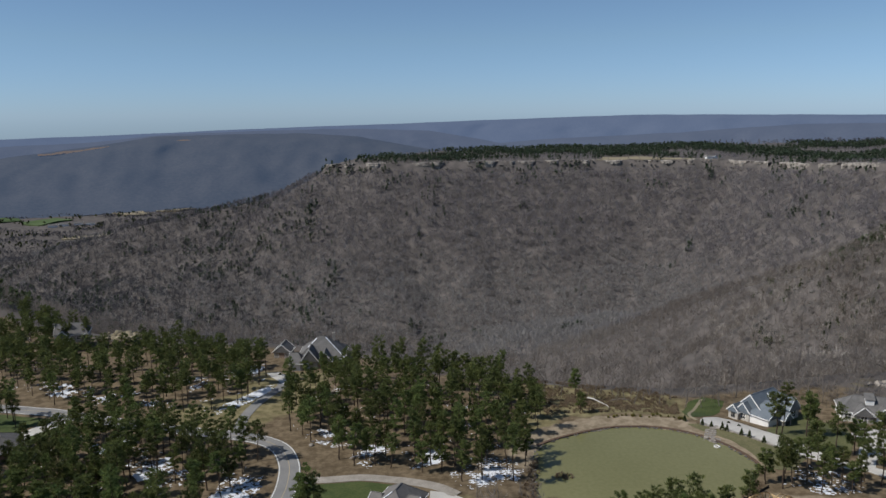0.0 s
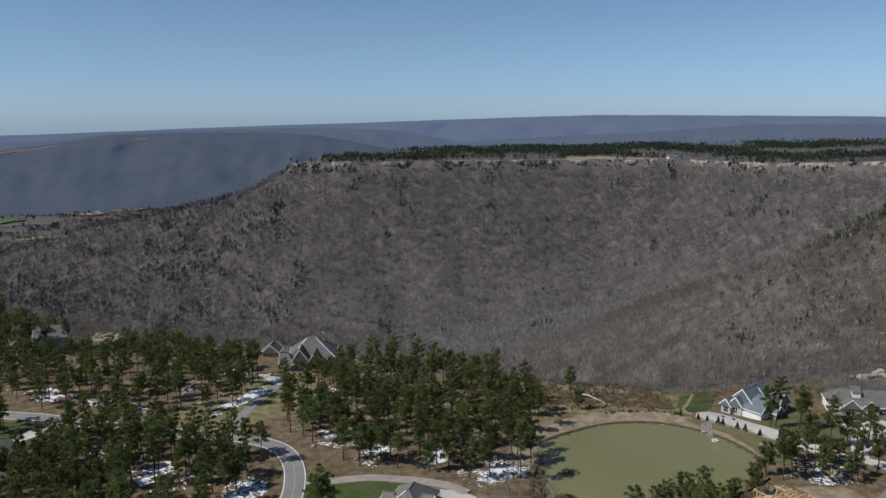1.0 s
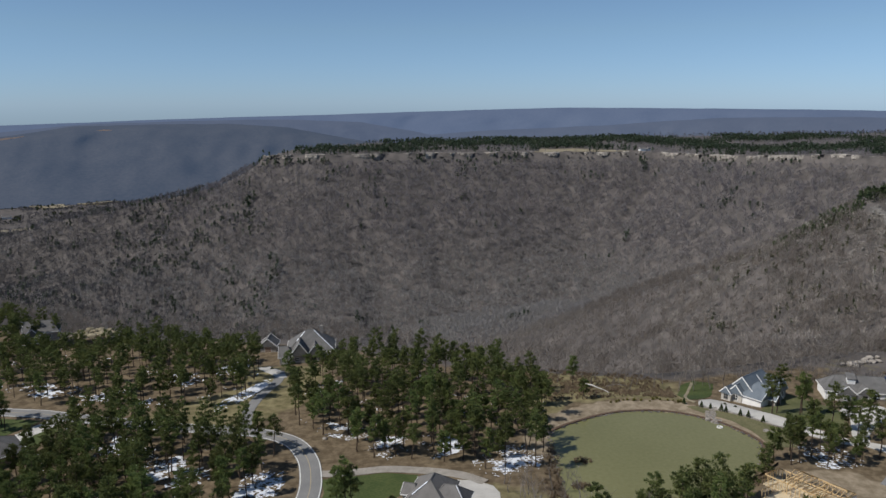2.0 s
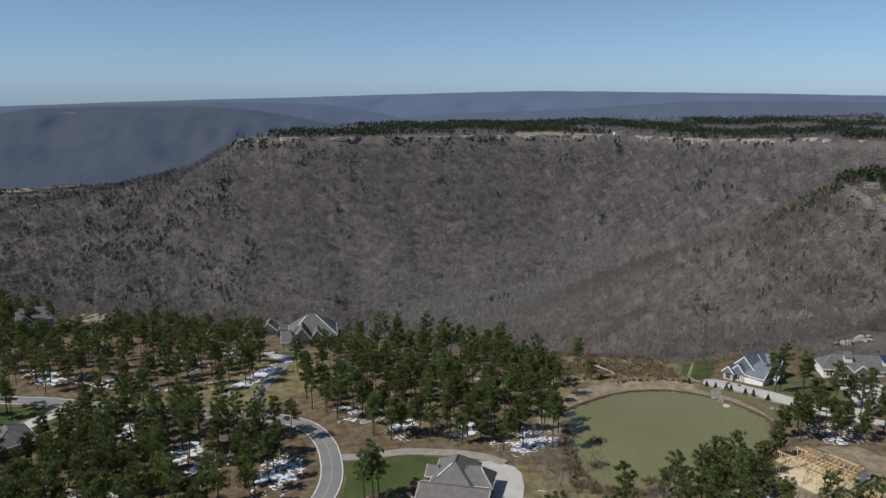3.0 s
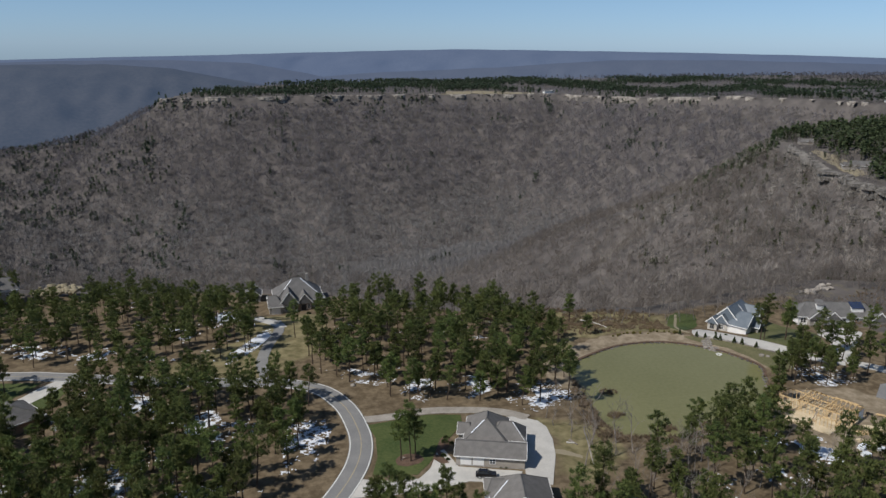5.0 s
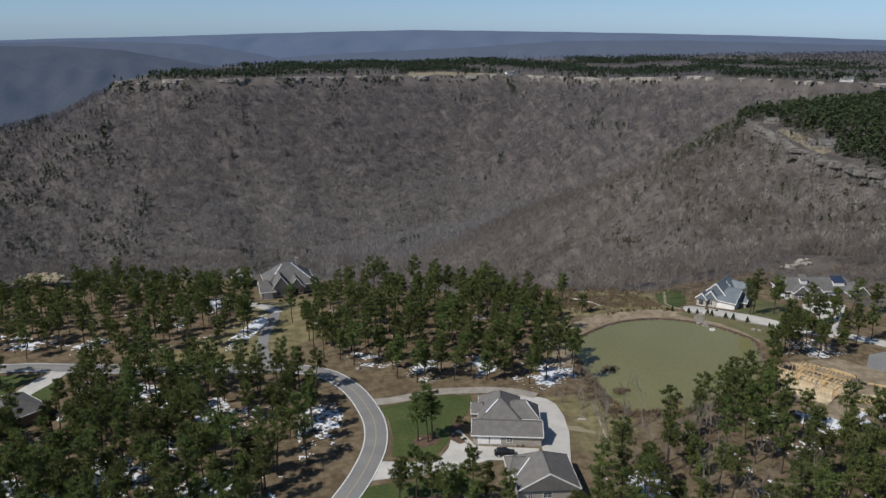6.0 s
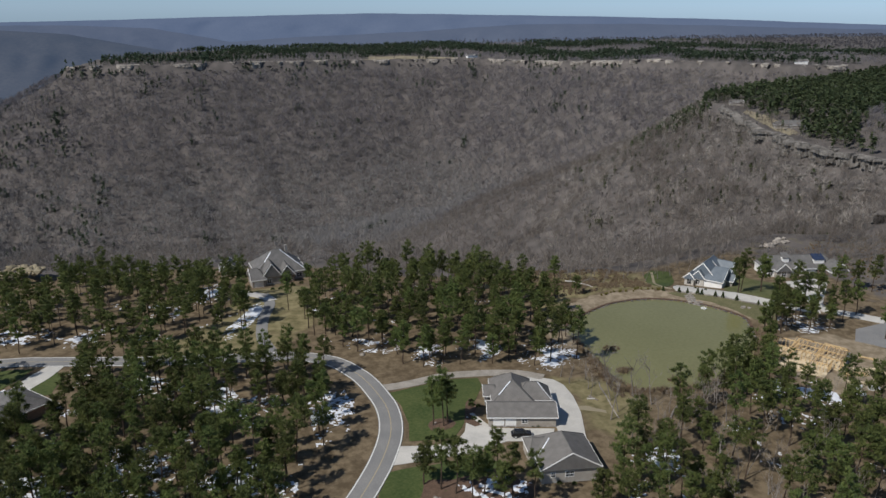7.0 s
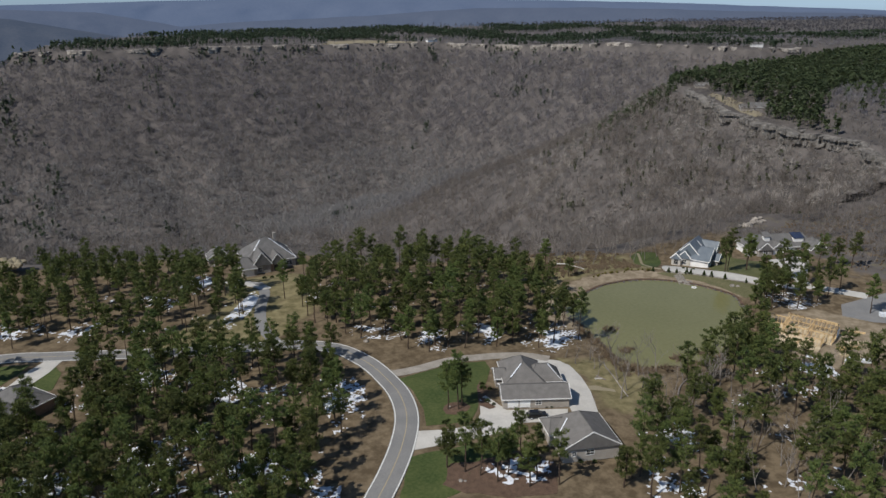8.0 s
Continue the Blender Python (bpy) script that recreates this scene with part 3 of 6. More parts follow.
def bare_wood(name, pts, height, branches, width, label, material=None, crown=0.3):
    """Many leafless trees as one mesh: each a tapered trunk below a rounded crown of thin branches."""
    n = len(pts)
    h = height * rng.uniform(0.7, 1.25, n)
    lean = rng.normal(0, 0.05, (n, 2)) * h[:, None]
    base = pts - np.array([0, 0, 0.5])
    apex = pts + np.column_stack([lean, h * 0.95])
    ang = rng.uniform(0, 6.28, n)
    ring = [base + np.column_stack([np.cos(ang + k * 2.094), np.sin(ang + k * 2.094), np.zeros(n)]) * np.minimum(width * 0.45, 0.16) for k in range(3)]
    tv = np.stack(ring + [apex], 1)
    f_t = np.array([[0, 1, 3], [1, 2, 3], [2, 0, 3]])
    k = branches
    way = unit(rng.normal(0, 1, (n, k, 3)) + np.array([0, 0, 0.45]))
    radii = np.array([crown, crown, crown * 1.15]) * h[:, None, None]
    heart = (base + (apex - base) * 0.6)[:, None]
    root = heart + way * radii * 0.2 - np.array([0, 0, 0.08]) * h[:, None, None]
    tip = heart + way * radii * rng.uniform(0.75, 1.1, (n, k, 1))
    side = unit(np.cross(way, rng.normal(0, 1, (n, k, 3)))) * (width * rng.uniform(0.6, 1.3, (n, k)))[..., None]
    bv = np.stack([root, root + (tip - root) * rng.uniform(0.5, 0.85, (n, k, 1)) + side, tip], 2)
    verts = np.concatenate([tv.reshape(-1, 3), bv.reshape(-1, 3)])
    ft = (np.arange(n)[:, None, None] * 4 + f_t).reshape(-1, 3)
    fb = (n * 4 + np.arange(n * k * 3)).reshape(-1, 3)
    # The last term drives low-lying trees to the tint colour, as painted valley haze.
    shade = 0.55 * rng.uniform(0, 1, n) ** 2.5 + 0.16 * wave(pts[:, 0], pts[:, 1], 150, 2.0) + 0.7 * ss(-90, -180, pts[:, 2])
    shade = np.clip(shade, 0, 1)
    tint = np.concatenate([np.repeat(shade, 4), np.repeat(shade, k * 3)])
    ob = part(name, mesh_np(name, verts, np.concatenate([ft, fb]), material or TWIGS, tint), None)
    return tagged(ob, label, "trees", kind="stuff")


def far_pines(name, pts, height, clumps, size, label, material=None, droop=1.0):
    """Many distant evergreens as one mesh: trunks with ragged clumps of foliage."""
    n = len(pts)
    h = height * rng.uniform(0.7, 1.2, n)
    base = pts - np.array([0, 0, 0.4])
    ang = rng.uniform(0, 6.28, n)
    ring = [base + np.column_stack([np.cos(ang + k * 2.094), np.sin(ang + k * 2.094), np.zeros(n)]) * 0.22 for k in range(3)]
    tv = np.stack(ring + [pts + np.column_stack([np.zeros((n, 2)), h])], 1)
    t = rng.uniform(0, 1, (n, clumps)) ** 0.8
    az = rng.uniform(0, 6.28, (n, clumps))
    r = (1.05 - t) ** 0.7 * rng.uniform(0.2, 1.0, (n, clumps)) * (0.2 * h)[:, None]
    c = np.stack([pts[:, None, 0] + np.cos(az) * r, pts[:, None, 1] + np.sin(az) * r, pts[:, None, 2] + h[:, None] * (0.3 + 0.68 * t)], -1)
    level = np.array([1, 1, droop])
    a = unit(rng.normal(0, 1, (n, clumps, 3)) * level)
    b = unit(np.cross(a, rng.normal(0, 1, (n, clumps, 3)) * (1, 1, 1 / droop)))
    s = size * rng.uniform(0.6, 1.3, (n, clumps, 1))
    cv = np.stack([c - a * s, c + b * s * 0.7, c + a * s, c - b * s * 0.7], 2)
    q = np.arange(n * clumps)[:, None] * 4 + n * 4
    fc = np.concatenate([q + np.array([0, 1, 2]), q + np.array([0, 2, 3])])
    ft = (np.arange(n)[:, None, None] * 4 + np.array([[0, 1, 3], [1, 2, 3], [2, 0, 3]])).reshape(-1, 3)
    shade = rng.uniform(0, 1, n) ** 2
    tint = np.concatenate([np.repeat(shade, 4), np.repeat(shade, clumps * 4)])
    ob = part(name, mesh_np(name, np.concatenate([tv.reshape(-1, 3), cv.reshape(-1, 3)]), np.concatenate([ft, fc]), material or NEEDLES_FAR, tint), None)
    return tagged(ob, label, "trees", kind="stuff")


def strewn(x0, x1, y0, y1, per_m2):
    n = int((x1 - x0) * (y1 - y0) * per_m2)
    x, y = rng.uniform(x0, x1, n), rng.uniform(y0, y1, n)
    return x, y


def on_land(x, y):
    return np.column_stack([x, y, land(x, y)])


def near_share(x, y):
    """How far a spot belongs to the nearer, finer wood: a soft, uneven border."""
    w = wave(x, y, 230, 3.0)
    return np.maximum(ss(560, 860, x + 70 * w), ss(900, 720, y + 50 * w))


def under_rim(x, y):
    """Few trees stand at the foot of the cliffs."""
    d = inside_by(FAR, x, y)
    return (d < -22) | ((d < -9) & (rng.uniform(0, 1, len(x)) < 0.85))


def young(x, y, tall):
    """Trees near the foot of the far cliffs are lower."""
    return np.minimum(tall, 6 + 0.3 * np.maximum(-inside_by(FAR, x, y) - 8, 0))


x, y = strewn(-1050, 880, 720, 1500, 1 / 28)
keep = under_rim(x, y) & (inside_by(NEAR, x, y) < -60) & (rng.uniform(0, 1, len(x)) > near_share(x, y))
x, y = x[keep], y[keep]
# More trees take the haze-coloured bark towards the left end of the spur.
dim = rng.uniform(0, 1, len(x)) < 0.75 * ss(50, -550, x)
bare_wood("bare_wood", on_land(x[~dim], y[~dim]), young(x[~dim], y[~dim], 13.0), 15, 0.55, "leafless brown hardwood forest on the far valley slope", crown=0.37)
bare_wood("bare_wood", on_land(x[dim], y[dim]), young(x[dim], y[dim], 13.0), 14, 0.55, "dark leafless hardwood forest on the long spur", TWIGS_HAZED, 0.37)
x, y = strewn(100, 1150, 270, 1400, 1 / 26)
keep = under_rim(x, y) & (inside_by(NEAR, x, y) < -6 - 12 * ((x > 285) & (y > 290) & (y < 490))) & (x > 20) & (rng.uniform(0, 1, len(x)) < near_share(x, y))
x, y = x[keep], y[keep]
bare_wood("bare_wood", on_land(x, y), young(x, y, 12.0), 23, 0.24, "leafless grey-brown hardwood forest below the sandstone rim", TWIGS_WARM)
x, y = strewn(-420, 330, 255, 620, 1 / 24)
keep = (inside_by(NEAR, x, y) < 1) & (inside_by(NEAR, x, y) > -75)
bare_wood("bare_wood", on_land(x[keep], y[keep]), 12, 34, 0.13, "bare grey hardwoods along the plateau edge", TWIGS_WARM)
x, y = strewn(86, 340, 190, 305, 1 / 15)
EDGE_WOOD = [(95.48, 255.3), (118.3, 256.4), (130.8, 250.1), (152.5, 239.2), (160, 222), (168, 204), (200, 190), (340, 190), (340, 320), (157.8, 311.4), (91.33, 272)]
keep = (inside_by(NEAR, x, y) > 0) & (inside_by(EDGE_WOOD, x, y) > 0) & (wave(x, y, 60, 2.0) > -0.75) & (np.hypot(x - 172, y - 262) > 12)
bare_wood("bare_wood", on_land(x[keep], y[keep]), 8.5, 26, 0.14, "thin leafless hardwoods on the brown plateau edge", TWIGS_WARM)
x, y = strewn(-1400, -300, 1500, 2700, 1 / 66)
keep = (inside_by(FAR, x, y) < -20) & ((y < 1760) | (wave(x, y, 240, 7.0) > -0.2)) & (np.hypot(x + 1170, y - 2300) > 150)
bare_wood("bare_wood", on_land(x[keep], y[keep]), 9, 6, 1.6, "bare trees on the far valley floor", TWIGS_HAZED)

x, y = strewn(-160, 1500, 850, 2050, 1 / 80)
TAN_CLEARING = [(300, 1462), (350, 1482), (430, 1462), (470, 1430), (500, 1440), (470, 1500), (400, 1545), (330, 1530)]
cleared = (inside_by(TAN_CLEARING, x, y) > 0) | (np.hypot(x - 510, y - 1440) < 26)
piny = (inside_by(FAR, x, y) > 26 + 24 * wave(x, y, 130, 2.0)) & (wave(x, y, 520, 3.0) + 0.4 * wave(x, y, 90, 1.0) > -0.35 + 0.35 * ss(450, 800, x)) & ~cleared
far_pines("pine_wood", on_land(x[piny], y[piny]), 10, 13, 2.0, "dark green pine woods on the far plateau", NEEDLES_HAZED, 0.3)
keep = (inside_by(FAR, x, y) > 4) & ~piny & ~cleared & (rng.uniform(0, 1, len(x)) < 0.75)
bare_wood("bare_wood", on_land(x[keep], y[keep]), 8, 9, 0.6, "leafless trees on the far plateau top")
x, y = strewn(300, 2900, 900, 2700, 1 / 330)
keep = ((x > 1500) | (y > 2050)) & (inside_by(FAR, x, y) > -150)
bare_wood("bare_wood", on_land(x[keep], y[keep]), 12, 8, 1.6, "leafless woods far back on the plateau", TWIGS_HAZED)
x, y = strewn(300, 1150, 260, 840, 1 / 24)
thin = (x + y < 1100) | (rng.uniform(0, 1, len(x)) < 0.6)
x, y = x[thin], y[thin]
BARE_CORNER = [(340, 384), (384, 420), (432, 450), (480, 450), (640, 400), (640, 200), (300, 200), (306, 330), (325, 374)]
CLEARED = [(326, 420), (344, 434), (360, 452), (360, 468), (356, 486), (362, 514), (370, 540), (366, 556), (350, 590), (300, 540), (300, 420)]
keep = (np.hypot(x - 364, y - 527) > 9) & (np.hypot((x - 496) / 2, y - 560) > 7) & (inside_by(NEAR, x, y) > 7 + 5 * wave(x, y, 60, 2.0)) & (inside_by(BARE_CORNER, x, y) < 5 * wave(x, y, 50, 3.0)) & (inside_by(CLEARED, x, y) < 4 * wave(x, y, 40, 1.0))
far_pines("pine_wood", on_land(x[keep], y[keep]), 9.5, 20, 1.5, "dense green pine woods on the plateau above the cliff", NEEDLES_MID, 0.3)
x, y = strewn(340, 620, 250, 480, 1 / 30)
keep = (inside_by(BARE_CORNER, x, y) > 2) & (inside_by(NEAR, x, y) > 20)
bare_wood("bare_wood", on_land(x[keep], y[keep]), 9, 16, 0.26, "leafless grey trees beside the plateau's pines")
x, y = strewn(340, 480, 330, 470, 1 / 120)
keep = (inside_by(NEAR, x, y) > 8) & (wave(x, y, 50, 4.0) > 0.1)
far_pines("pine_wood", on_land(x[keep], y[keep]), 11, 20, 1.3, "single dark pines among bare trees above the cliff", NEEDLES_MID)
x, y = strewn(285, 460, 265, 640, 1 / 20)
keep = (inside_by(NEAR, x, y) > 3) & (inside_by(NEAR, x, y) < 60) & (wave(x, y, 45, 6.0) > -0.2)
bare_wood("bare_wood", on_land(x[keep], y[keep]), 8, 18, 0.22, "sparse leafless trees above the cliff", TWIGS_WARM)
keep = keep & (rng.uniform(0, 1, len(x)) < 0.12) & (y > 360)
far_pines("evergreen", on_land(x[keep], y[keep]), 7, 16, 1.0, "small dark evergreens along the cliff edge", NEEDLES_MID)
x, y = strewn(300, 440, 525, 660, 1 / 26)
d = inside_by(NEAR, x, y)
keep = (d < 14) & (d > -60) & (np.hypot(x - 344, (y - 592) * 0.8) < 40) & (wave(x, y, 40, 5.0) > -0.5) & (x + 0.6 * y > 640)
far_pines("evergreen", on_land(x[keep], y[keep]), 9, 16, 1.3, "evergreens on the wooded nose of the plateau", NEEDLES_MID)
x, y = strewn(160, 375, 290, 640, 1 / 60)
d = inside_by(NEAR, x, y)
keep = (d < -5) & (d > -120) & (wave(x, y, 90, 2.0) + 0.6 * wave(x, y, 30, 5.0) + 0.8 * ss(470, 540, y) * ss(-60, -10, d) > 0.2)
far_pines("evergreen", on_land(x[keep], y[keep]), 5.5, 14, 0.9, "dark cedars scattered below the near cliff", NEEDLES_FAR)
x, y = strewn(100, 370, 265, 640, 1 / 60)
d = inside_by(NEAR, x, y)
keep = (d < -4) & (d > -150)
bare_wood("bare_wood", on_land(x[keep], y[keep]), 13.5, 18, 0.2, "tall pale leafless trees standing out on the near slope", TWIGS_PALE, 0.25)
x, y = strewn(-310, -205, 395, 480, 1 / 40)
keep = inside_by(NEAR, x, y) > -20
far_pines("pine_wood", on_land(x[keep], y[keep]), 12, 22, 1.3, "dark pines on the plateau's far corner", NEEDLES_MID)
x, y = strewn(-250, 900, 1080, 1480, 1 / 70)
d = inside_by(FAR, x, y)
keep = (d < 6) & (d > -95) & (wave(x, y, 150, 4.0) + 0.5 * wave(x, y, 40, 1.0) - 0.008 * -d > 0.2)
far_pines("evergreen", on_land(x[keep], y[keep]), 11, 10, 1.8, "dark evergreens clustered below the far rim", NEEDLES_HAZED)
x, y = strewn(-950, 1000, 500, 1480, 1 / 120)
cluster = wave(x, y, 330, 6.0) + 0.7 * wave(x, y, 70, 2.0) + ss(100, -400, x) * 0.8
keep = (inside_by(FAR, x, y) < -12) & (inside_by(NEAR, x, y) < -10) & (cluster > 0.85) & ((x < -60) | (y > 900))
far_pines("evergreen", on_land(x[keep], y[keep]), 9, 12, 2.1, "scattered dark evergreens among the bare forest", NEEDLES_HAZED)

# ---- sandstone rims ----
def rim_rock(line, top_z, height, wide, material, label, seed, gap=-2.0, spell=120.0, step=1.5, reach=14.0, slump=0.0, batter=0.0, cleft=0.12, ledge=1.0):
    """A cliff band along a line: jointed sandstone layers with ledges and overhangs, sunk into the slope where it gives out.
    wide: least and most width of a block."""
    r = np.random.default_rng(seed)
    pts = smooth_line(line, step)
    run = np.concatenate([[0], np.cumsum(np.hypot(*np.diff(pts, axis=0).T))])
    d = np.gradient(pts, axis=0)
    n = np.stack([-d[:, 1], d[:, 0]], 1) / np.hypot(d[:, 0], d[:, 1])[:, None]
    soft = np.ones(9) / 9
    n = np.stack([np.convolve(np.pad(n[:, k], 4, "edge"), soft, "valid") for k in range(2)], 1)
    swell = 0.8 * wave(run, run * 0 + seed * 3.0, spell, seed) + 0.5 * wave(run, run * 0 + 1.0, spell / 3.3, seed + 2) + 0.4 * wave(run, run * 0 + 7.0, spell * 2.7, seed + 4)
    tall = height * np.clip(0.85 + 0.35 * swell, 0.4, 1.2) * ss(gap - 0.05, gap + 0.45, swell)
    z_top = np.array([top_z(*p) for p in pts]) + 0.08 * height * wave(run, run * 0, 45, seed + 5)
    offs = np.arange(-8, 26, 1.0)
    ground = np.stack([land(pts[:, 0] + n[:, 0] * o, pts[:, 1] + n[:, 1] * o) for o in offs], 1)
    face = offs[np.argmax(ground < (z_top - 0.65 * tall)[:, None], axis=1)]
    face = np.convolve(np.pad(face, 4, "edge"), soft, "valid") + 0.5
    bare = swell > gap
    rows = [np.column_stack([pts + n * (face - reach)[:, None], z_top + 0.2])]
    top = z_top.copy()
    left = tall.copy()
    layers = 5
    cuts, u = [], 0.0
    while u < run[-1]:
        u += r.uniform(1.5 * wide[0], 1.8 * wide[1])
        cuts.append(u)
    pillar = r.uniform(-0.2, 0.16, len(cuts) + 1)[np.searchsorted(cuts, run)] * height
    for k in range(layers):
        cuts, u = [], 0.0
        while u < run[-1]:
            u += r.uniform(*wide)
            cuts.append(u)
        block = np.searchsorted(cuts, run)
        push = r.uniform(-0.045, 0.045, len(cuts) + 1)[block] * height + pillar
        drop = r.uniform(-0.05, 0.05, len(cuts) + 1)[block] * height * (2.2 if k == 0 else 1.0)
        thick = tall * (0.2, 0.26, 0.24, 0.14, 0.5)[k] * r.uniform(0.7, 1.3, len(cuts) + 1)[block]
        lean = ((0.06, 0.0, 0.04, -0.2, -0.1)[k] * ledge * (1 - 2 * slump) + 0.5 * slump * k) * height
        joint = np.where(np.diff(block, prepend=block[0]) > 0, -cleft * height, 0.0)
        out = face + push + lean + joint + r.normal(0, 0.015 * height, len(run))
        hi, lo = top + drop * (k > 0), top - thick
        if k == 0:
            hi = hi + drop * 0.8
        rows.append(np.column_stack([pts + n * out[:, None], hi]))
        rows.append(np.column_stack([pts + n * (out + batter * thick * (1.0 if k < layers - 2 else 0.5 * slump) + r.normal(0, 0.02 * height, len(run)))[:, None], lo]))
        top = top - thick
    m = len(rows)
    i = np.arange(m * len(run)).reshape(m, len(run))
    f = np.stack([i[:-1, :-1], i[1:, :-1], i[1:, 1:], i[:-1, 1:]], -1)[:, bare[1:] & bare[:-1]].reshape(-1, 4)
    return tagged(part("cliff", mesh_np("cliff", np.concatenate(rows), f, material), None), label, "cliff", kind="structure")


def shifted(line, k):
    """The rim line moved outward by k metres (the slope lies to its left)."""
    p = np.array(line, float)
    d = np.gradient(p, axis=0)
    n = np.stack([-d[:, 1], d[:, 0]], 1) / np.hypot(d[:, 0], d[:, 1])[:, None]
    return p + n * k


def near_top(x, y):
    return float(rim_z(np.array(x), np.array(y)))


def far_ledge(x, y):
    return float(far_top(np.array(x), np.array(y))) + 0.6


rim_rock(NEAR[16:23], near_top, 13.0, (2.5, 11.0), ROCK_CLIFF, "grey weathered sandstone cliff below a wooded plateau", 13, -1.1, 60.0, step=0.8, reach=5.0, batter=0.0, cleft=0.35, ledge=2.2)
rim_rock(shifted(NEAR[18:23], 15.0), lambda x, y: near_top(x, y) - 15, 6.0, (2.0, 8.0), ROCK_CLIFF, "broken lower ledge of grey sandstone under the cliff", 15, 0.2, 50.0, step=0.8, reach=7.0, batter=0.4, cleft=0.3)
rim_rock(FAR[8::-1], far_ledge, 7.5, (5.0, 24.0), ROCK_PALE, "pale broken sandstone rim of the far plateau", 21, -0.15, 60.0, reach=8.0, slump=0.12, batter=0.6, cleft=0.25)
rim_rock(FAR[16:7:-1], far_ledge, 7.0, (5.0, 24.0), ROCK_PALE, "pale sandstone ledge on the far plateau", 22, -0.15, 60.0, reach=8.0, slump=0.12, batter=0.6, cleft=0.25)


def boulders(name, spots, size, material, label, category="rocks"):
    """Many rough stones as one mesh."""
    base = bmesh.new()
    bmesh.ops.create_icosphere(base, subdivisions=1, radius=1)
    bv = np.array([v.co[:] for v in base.verts])
    bf = np.array([[v.index for v in f.verts] for f in base.faces])
    base.free()
    n = len(spots)
    s = size * rng.uniform(0.4, 1.2, (n, 1, 1)) * np.array([1, 1, 0.6]) * rng.uniform(0.7, 1.3, (n, 1, 3))
    v = bv[None] * s * rng.uniform(0.75, 1.2, (n, len(bv), 1))
    a = rng.uniform(0, 6.28, n)
    c, sn = np.cos(a)[:, None], np.sin(a)[:, None]
    v = np.stack([v[..., 0] * c - v[..., 1] * sn, v[..., 0] * sn + v[..., 1] * c, v[..., 2]], -1) + spots[:, None]
    f = bf[None] + np.arange(n)[:, None, None] * len(bv)
    return tagged(part(name, mesh_np(name, v.reshape(-1, 3), f.reshape(-1, 3), material), None), label, category, kind="stuff")


x, y = strewn(-200, 1000, 1050, 1480, 1 / 55)
d = inside_by(FAR, x, y)
keep = (d < 7) & (d > -16) & (wave(x, y, 110, 3.0) > -0.1)
boulders("rim_blocks", np.column_stack([x[keep], y[keep], np.where(d[keep] > 0, 6.0, 4.5 + 0.9 * d[keep])]), 2.4, ROCK, "broken pale sandstone blocks along the far rim")
x, y = strewn(290, 400, 300, 620, 1 / 14)
d = inside_by(NEAR, x, y)
keep = (d < 5) & (d > -14) & (wave(x, y, 60, 3.0) > 0.0)
boulders("rim_blocks", on_land(x[keep], y[keep]), 1.8, ROCK, "fallen grey sandstone blocks along the cliff")
x, y = strewn(290, 375, 470, 575, 1 / 9)
d = inside_by(NEAR, x, y)
keep = (d < 6) & (d > -34) & (wave(x, y, 26, 6.0) > 0.15)
boulders("rim_blocks", on_land(x[keep], y[keep]), 1.7, ROCK_CLIFF, "grey sandstone blocks strewn over the steep nose of the plateau")
shore = smooth_line(POND + POND[:1], 0.8)[:-1]
k = shore[:, 1] > 186
sp = np.repeat(shore[k], 2, 0)
sp = sp + rng.normal(0, 0.4, sp.shape)
boulders("shore_stones", np.column_stack([sp, np.full(len(sp), 0.08)]), 0.42, ROCK, "dark stones lining the pond's edge")
sp = np.array([83.6, 219.2]) + rng.uniform(-1, 1, (40, 2)) @ np.array([[1.3, 1.1], [-1.5, 1.6]])
boulders("stone_steps", np.column_stack([sp, land(sp[:, 0], sp[:, 1]) + 0.12]), 0.6, ROCK_PALE, "pale flat stones laid down the pond bank")
sp = np.column_stack([rng.uniform(160, 182, 60), rng.uniform(268, 281, 60)])
sp = sp[np.abs(sp[:, 1] - (270 + 0.33 * (sp[:, 0] - 160))) < 2.5]
boulders("rock_outcrop", np.column_stack([sp, land(sp[:, 0], sp[:, 1]) + 0.5]), 1.7, ROCK_PALE, "pale rock outcrop on the plateau's grassy edge")
x, y = strewn(150, 420, 290, 640, 1 / 160)
keep = (inside_by(NEAR, x, y) < -4) & (inside_by(NEAR, x, y) > -120)
boulders("scree", on_land(x[keep], y[keep]), 2.4, ROCK, "fallen sandstone blocks on the wooded slope")


def boulder(x, y, size, label):
    bm = bmesh.new()
    bmesh.ops.create_icosphere(bm, subdivisions=2, radius=size)
    for v in bm.verts:
        v.co *= 1 + 0.25 * noise.noise(v.co * 1.4 / size + Vector((x, y, 0)))
        v.co.z *= 0.65
    ob = part("boulder", bm, ROCK_PALE)
    ob.location = (x, y, land1(x, y) + size * 0.3)
    tagged(ob, label, "rock")


boulder(-36.8, 217, 0.8, "pale round boulder on the road verge")
boulder(84.3, 215.2, 0.6, "white rock standing in the pond shallows")
boulder(95.6, 208.8, 0.9, "pale slab of rock on the grass bank")
boulder(97.0, 207.6, 0.6, "small pale rock on the grass bank")


# ---- near pines ----
def tube(points, radii, sides=6):
    """Corners and quads of a tapered tube."""
    p, v, f = np.asarray(points, float), [], []
    for i, (q, r) in enumerate(zip(p, radii)):
        for k in range(sides):
            a = 6.2832 * k / sides
            v.append((q[0] + r * math.cos(a), q[1] + r * math.sin(a), q[2]))
    for i in range(len(p) - 1):
        for k in range(sides):
            a, b = i * sides + k, i * sides + (k + 1) % sides
            f.append((a, b, b + sides, a + sides))
    return v, f


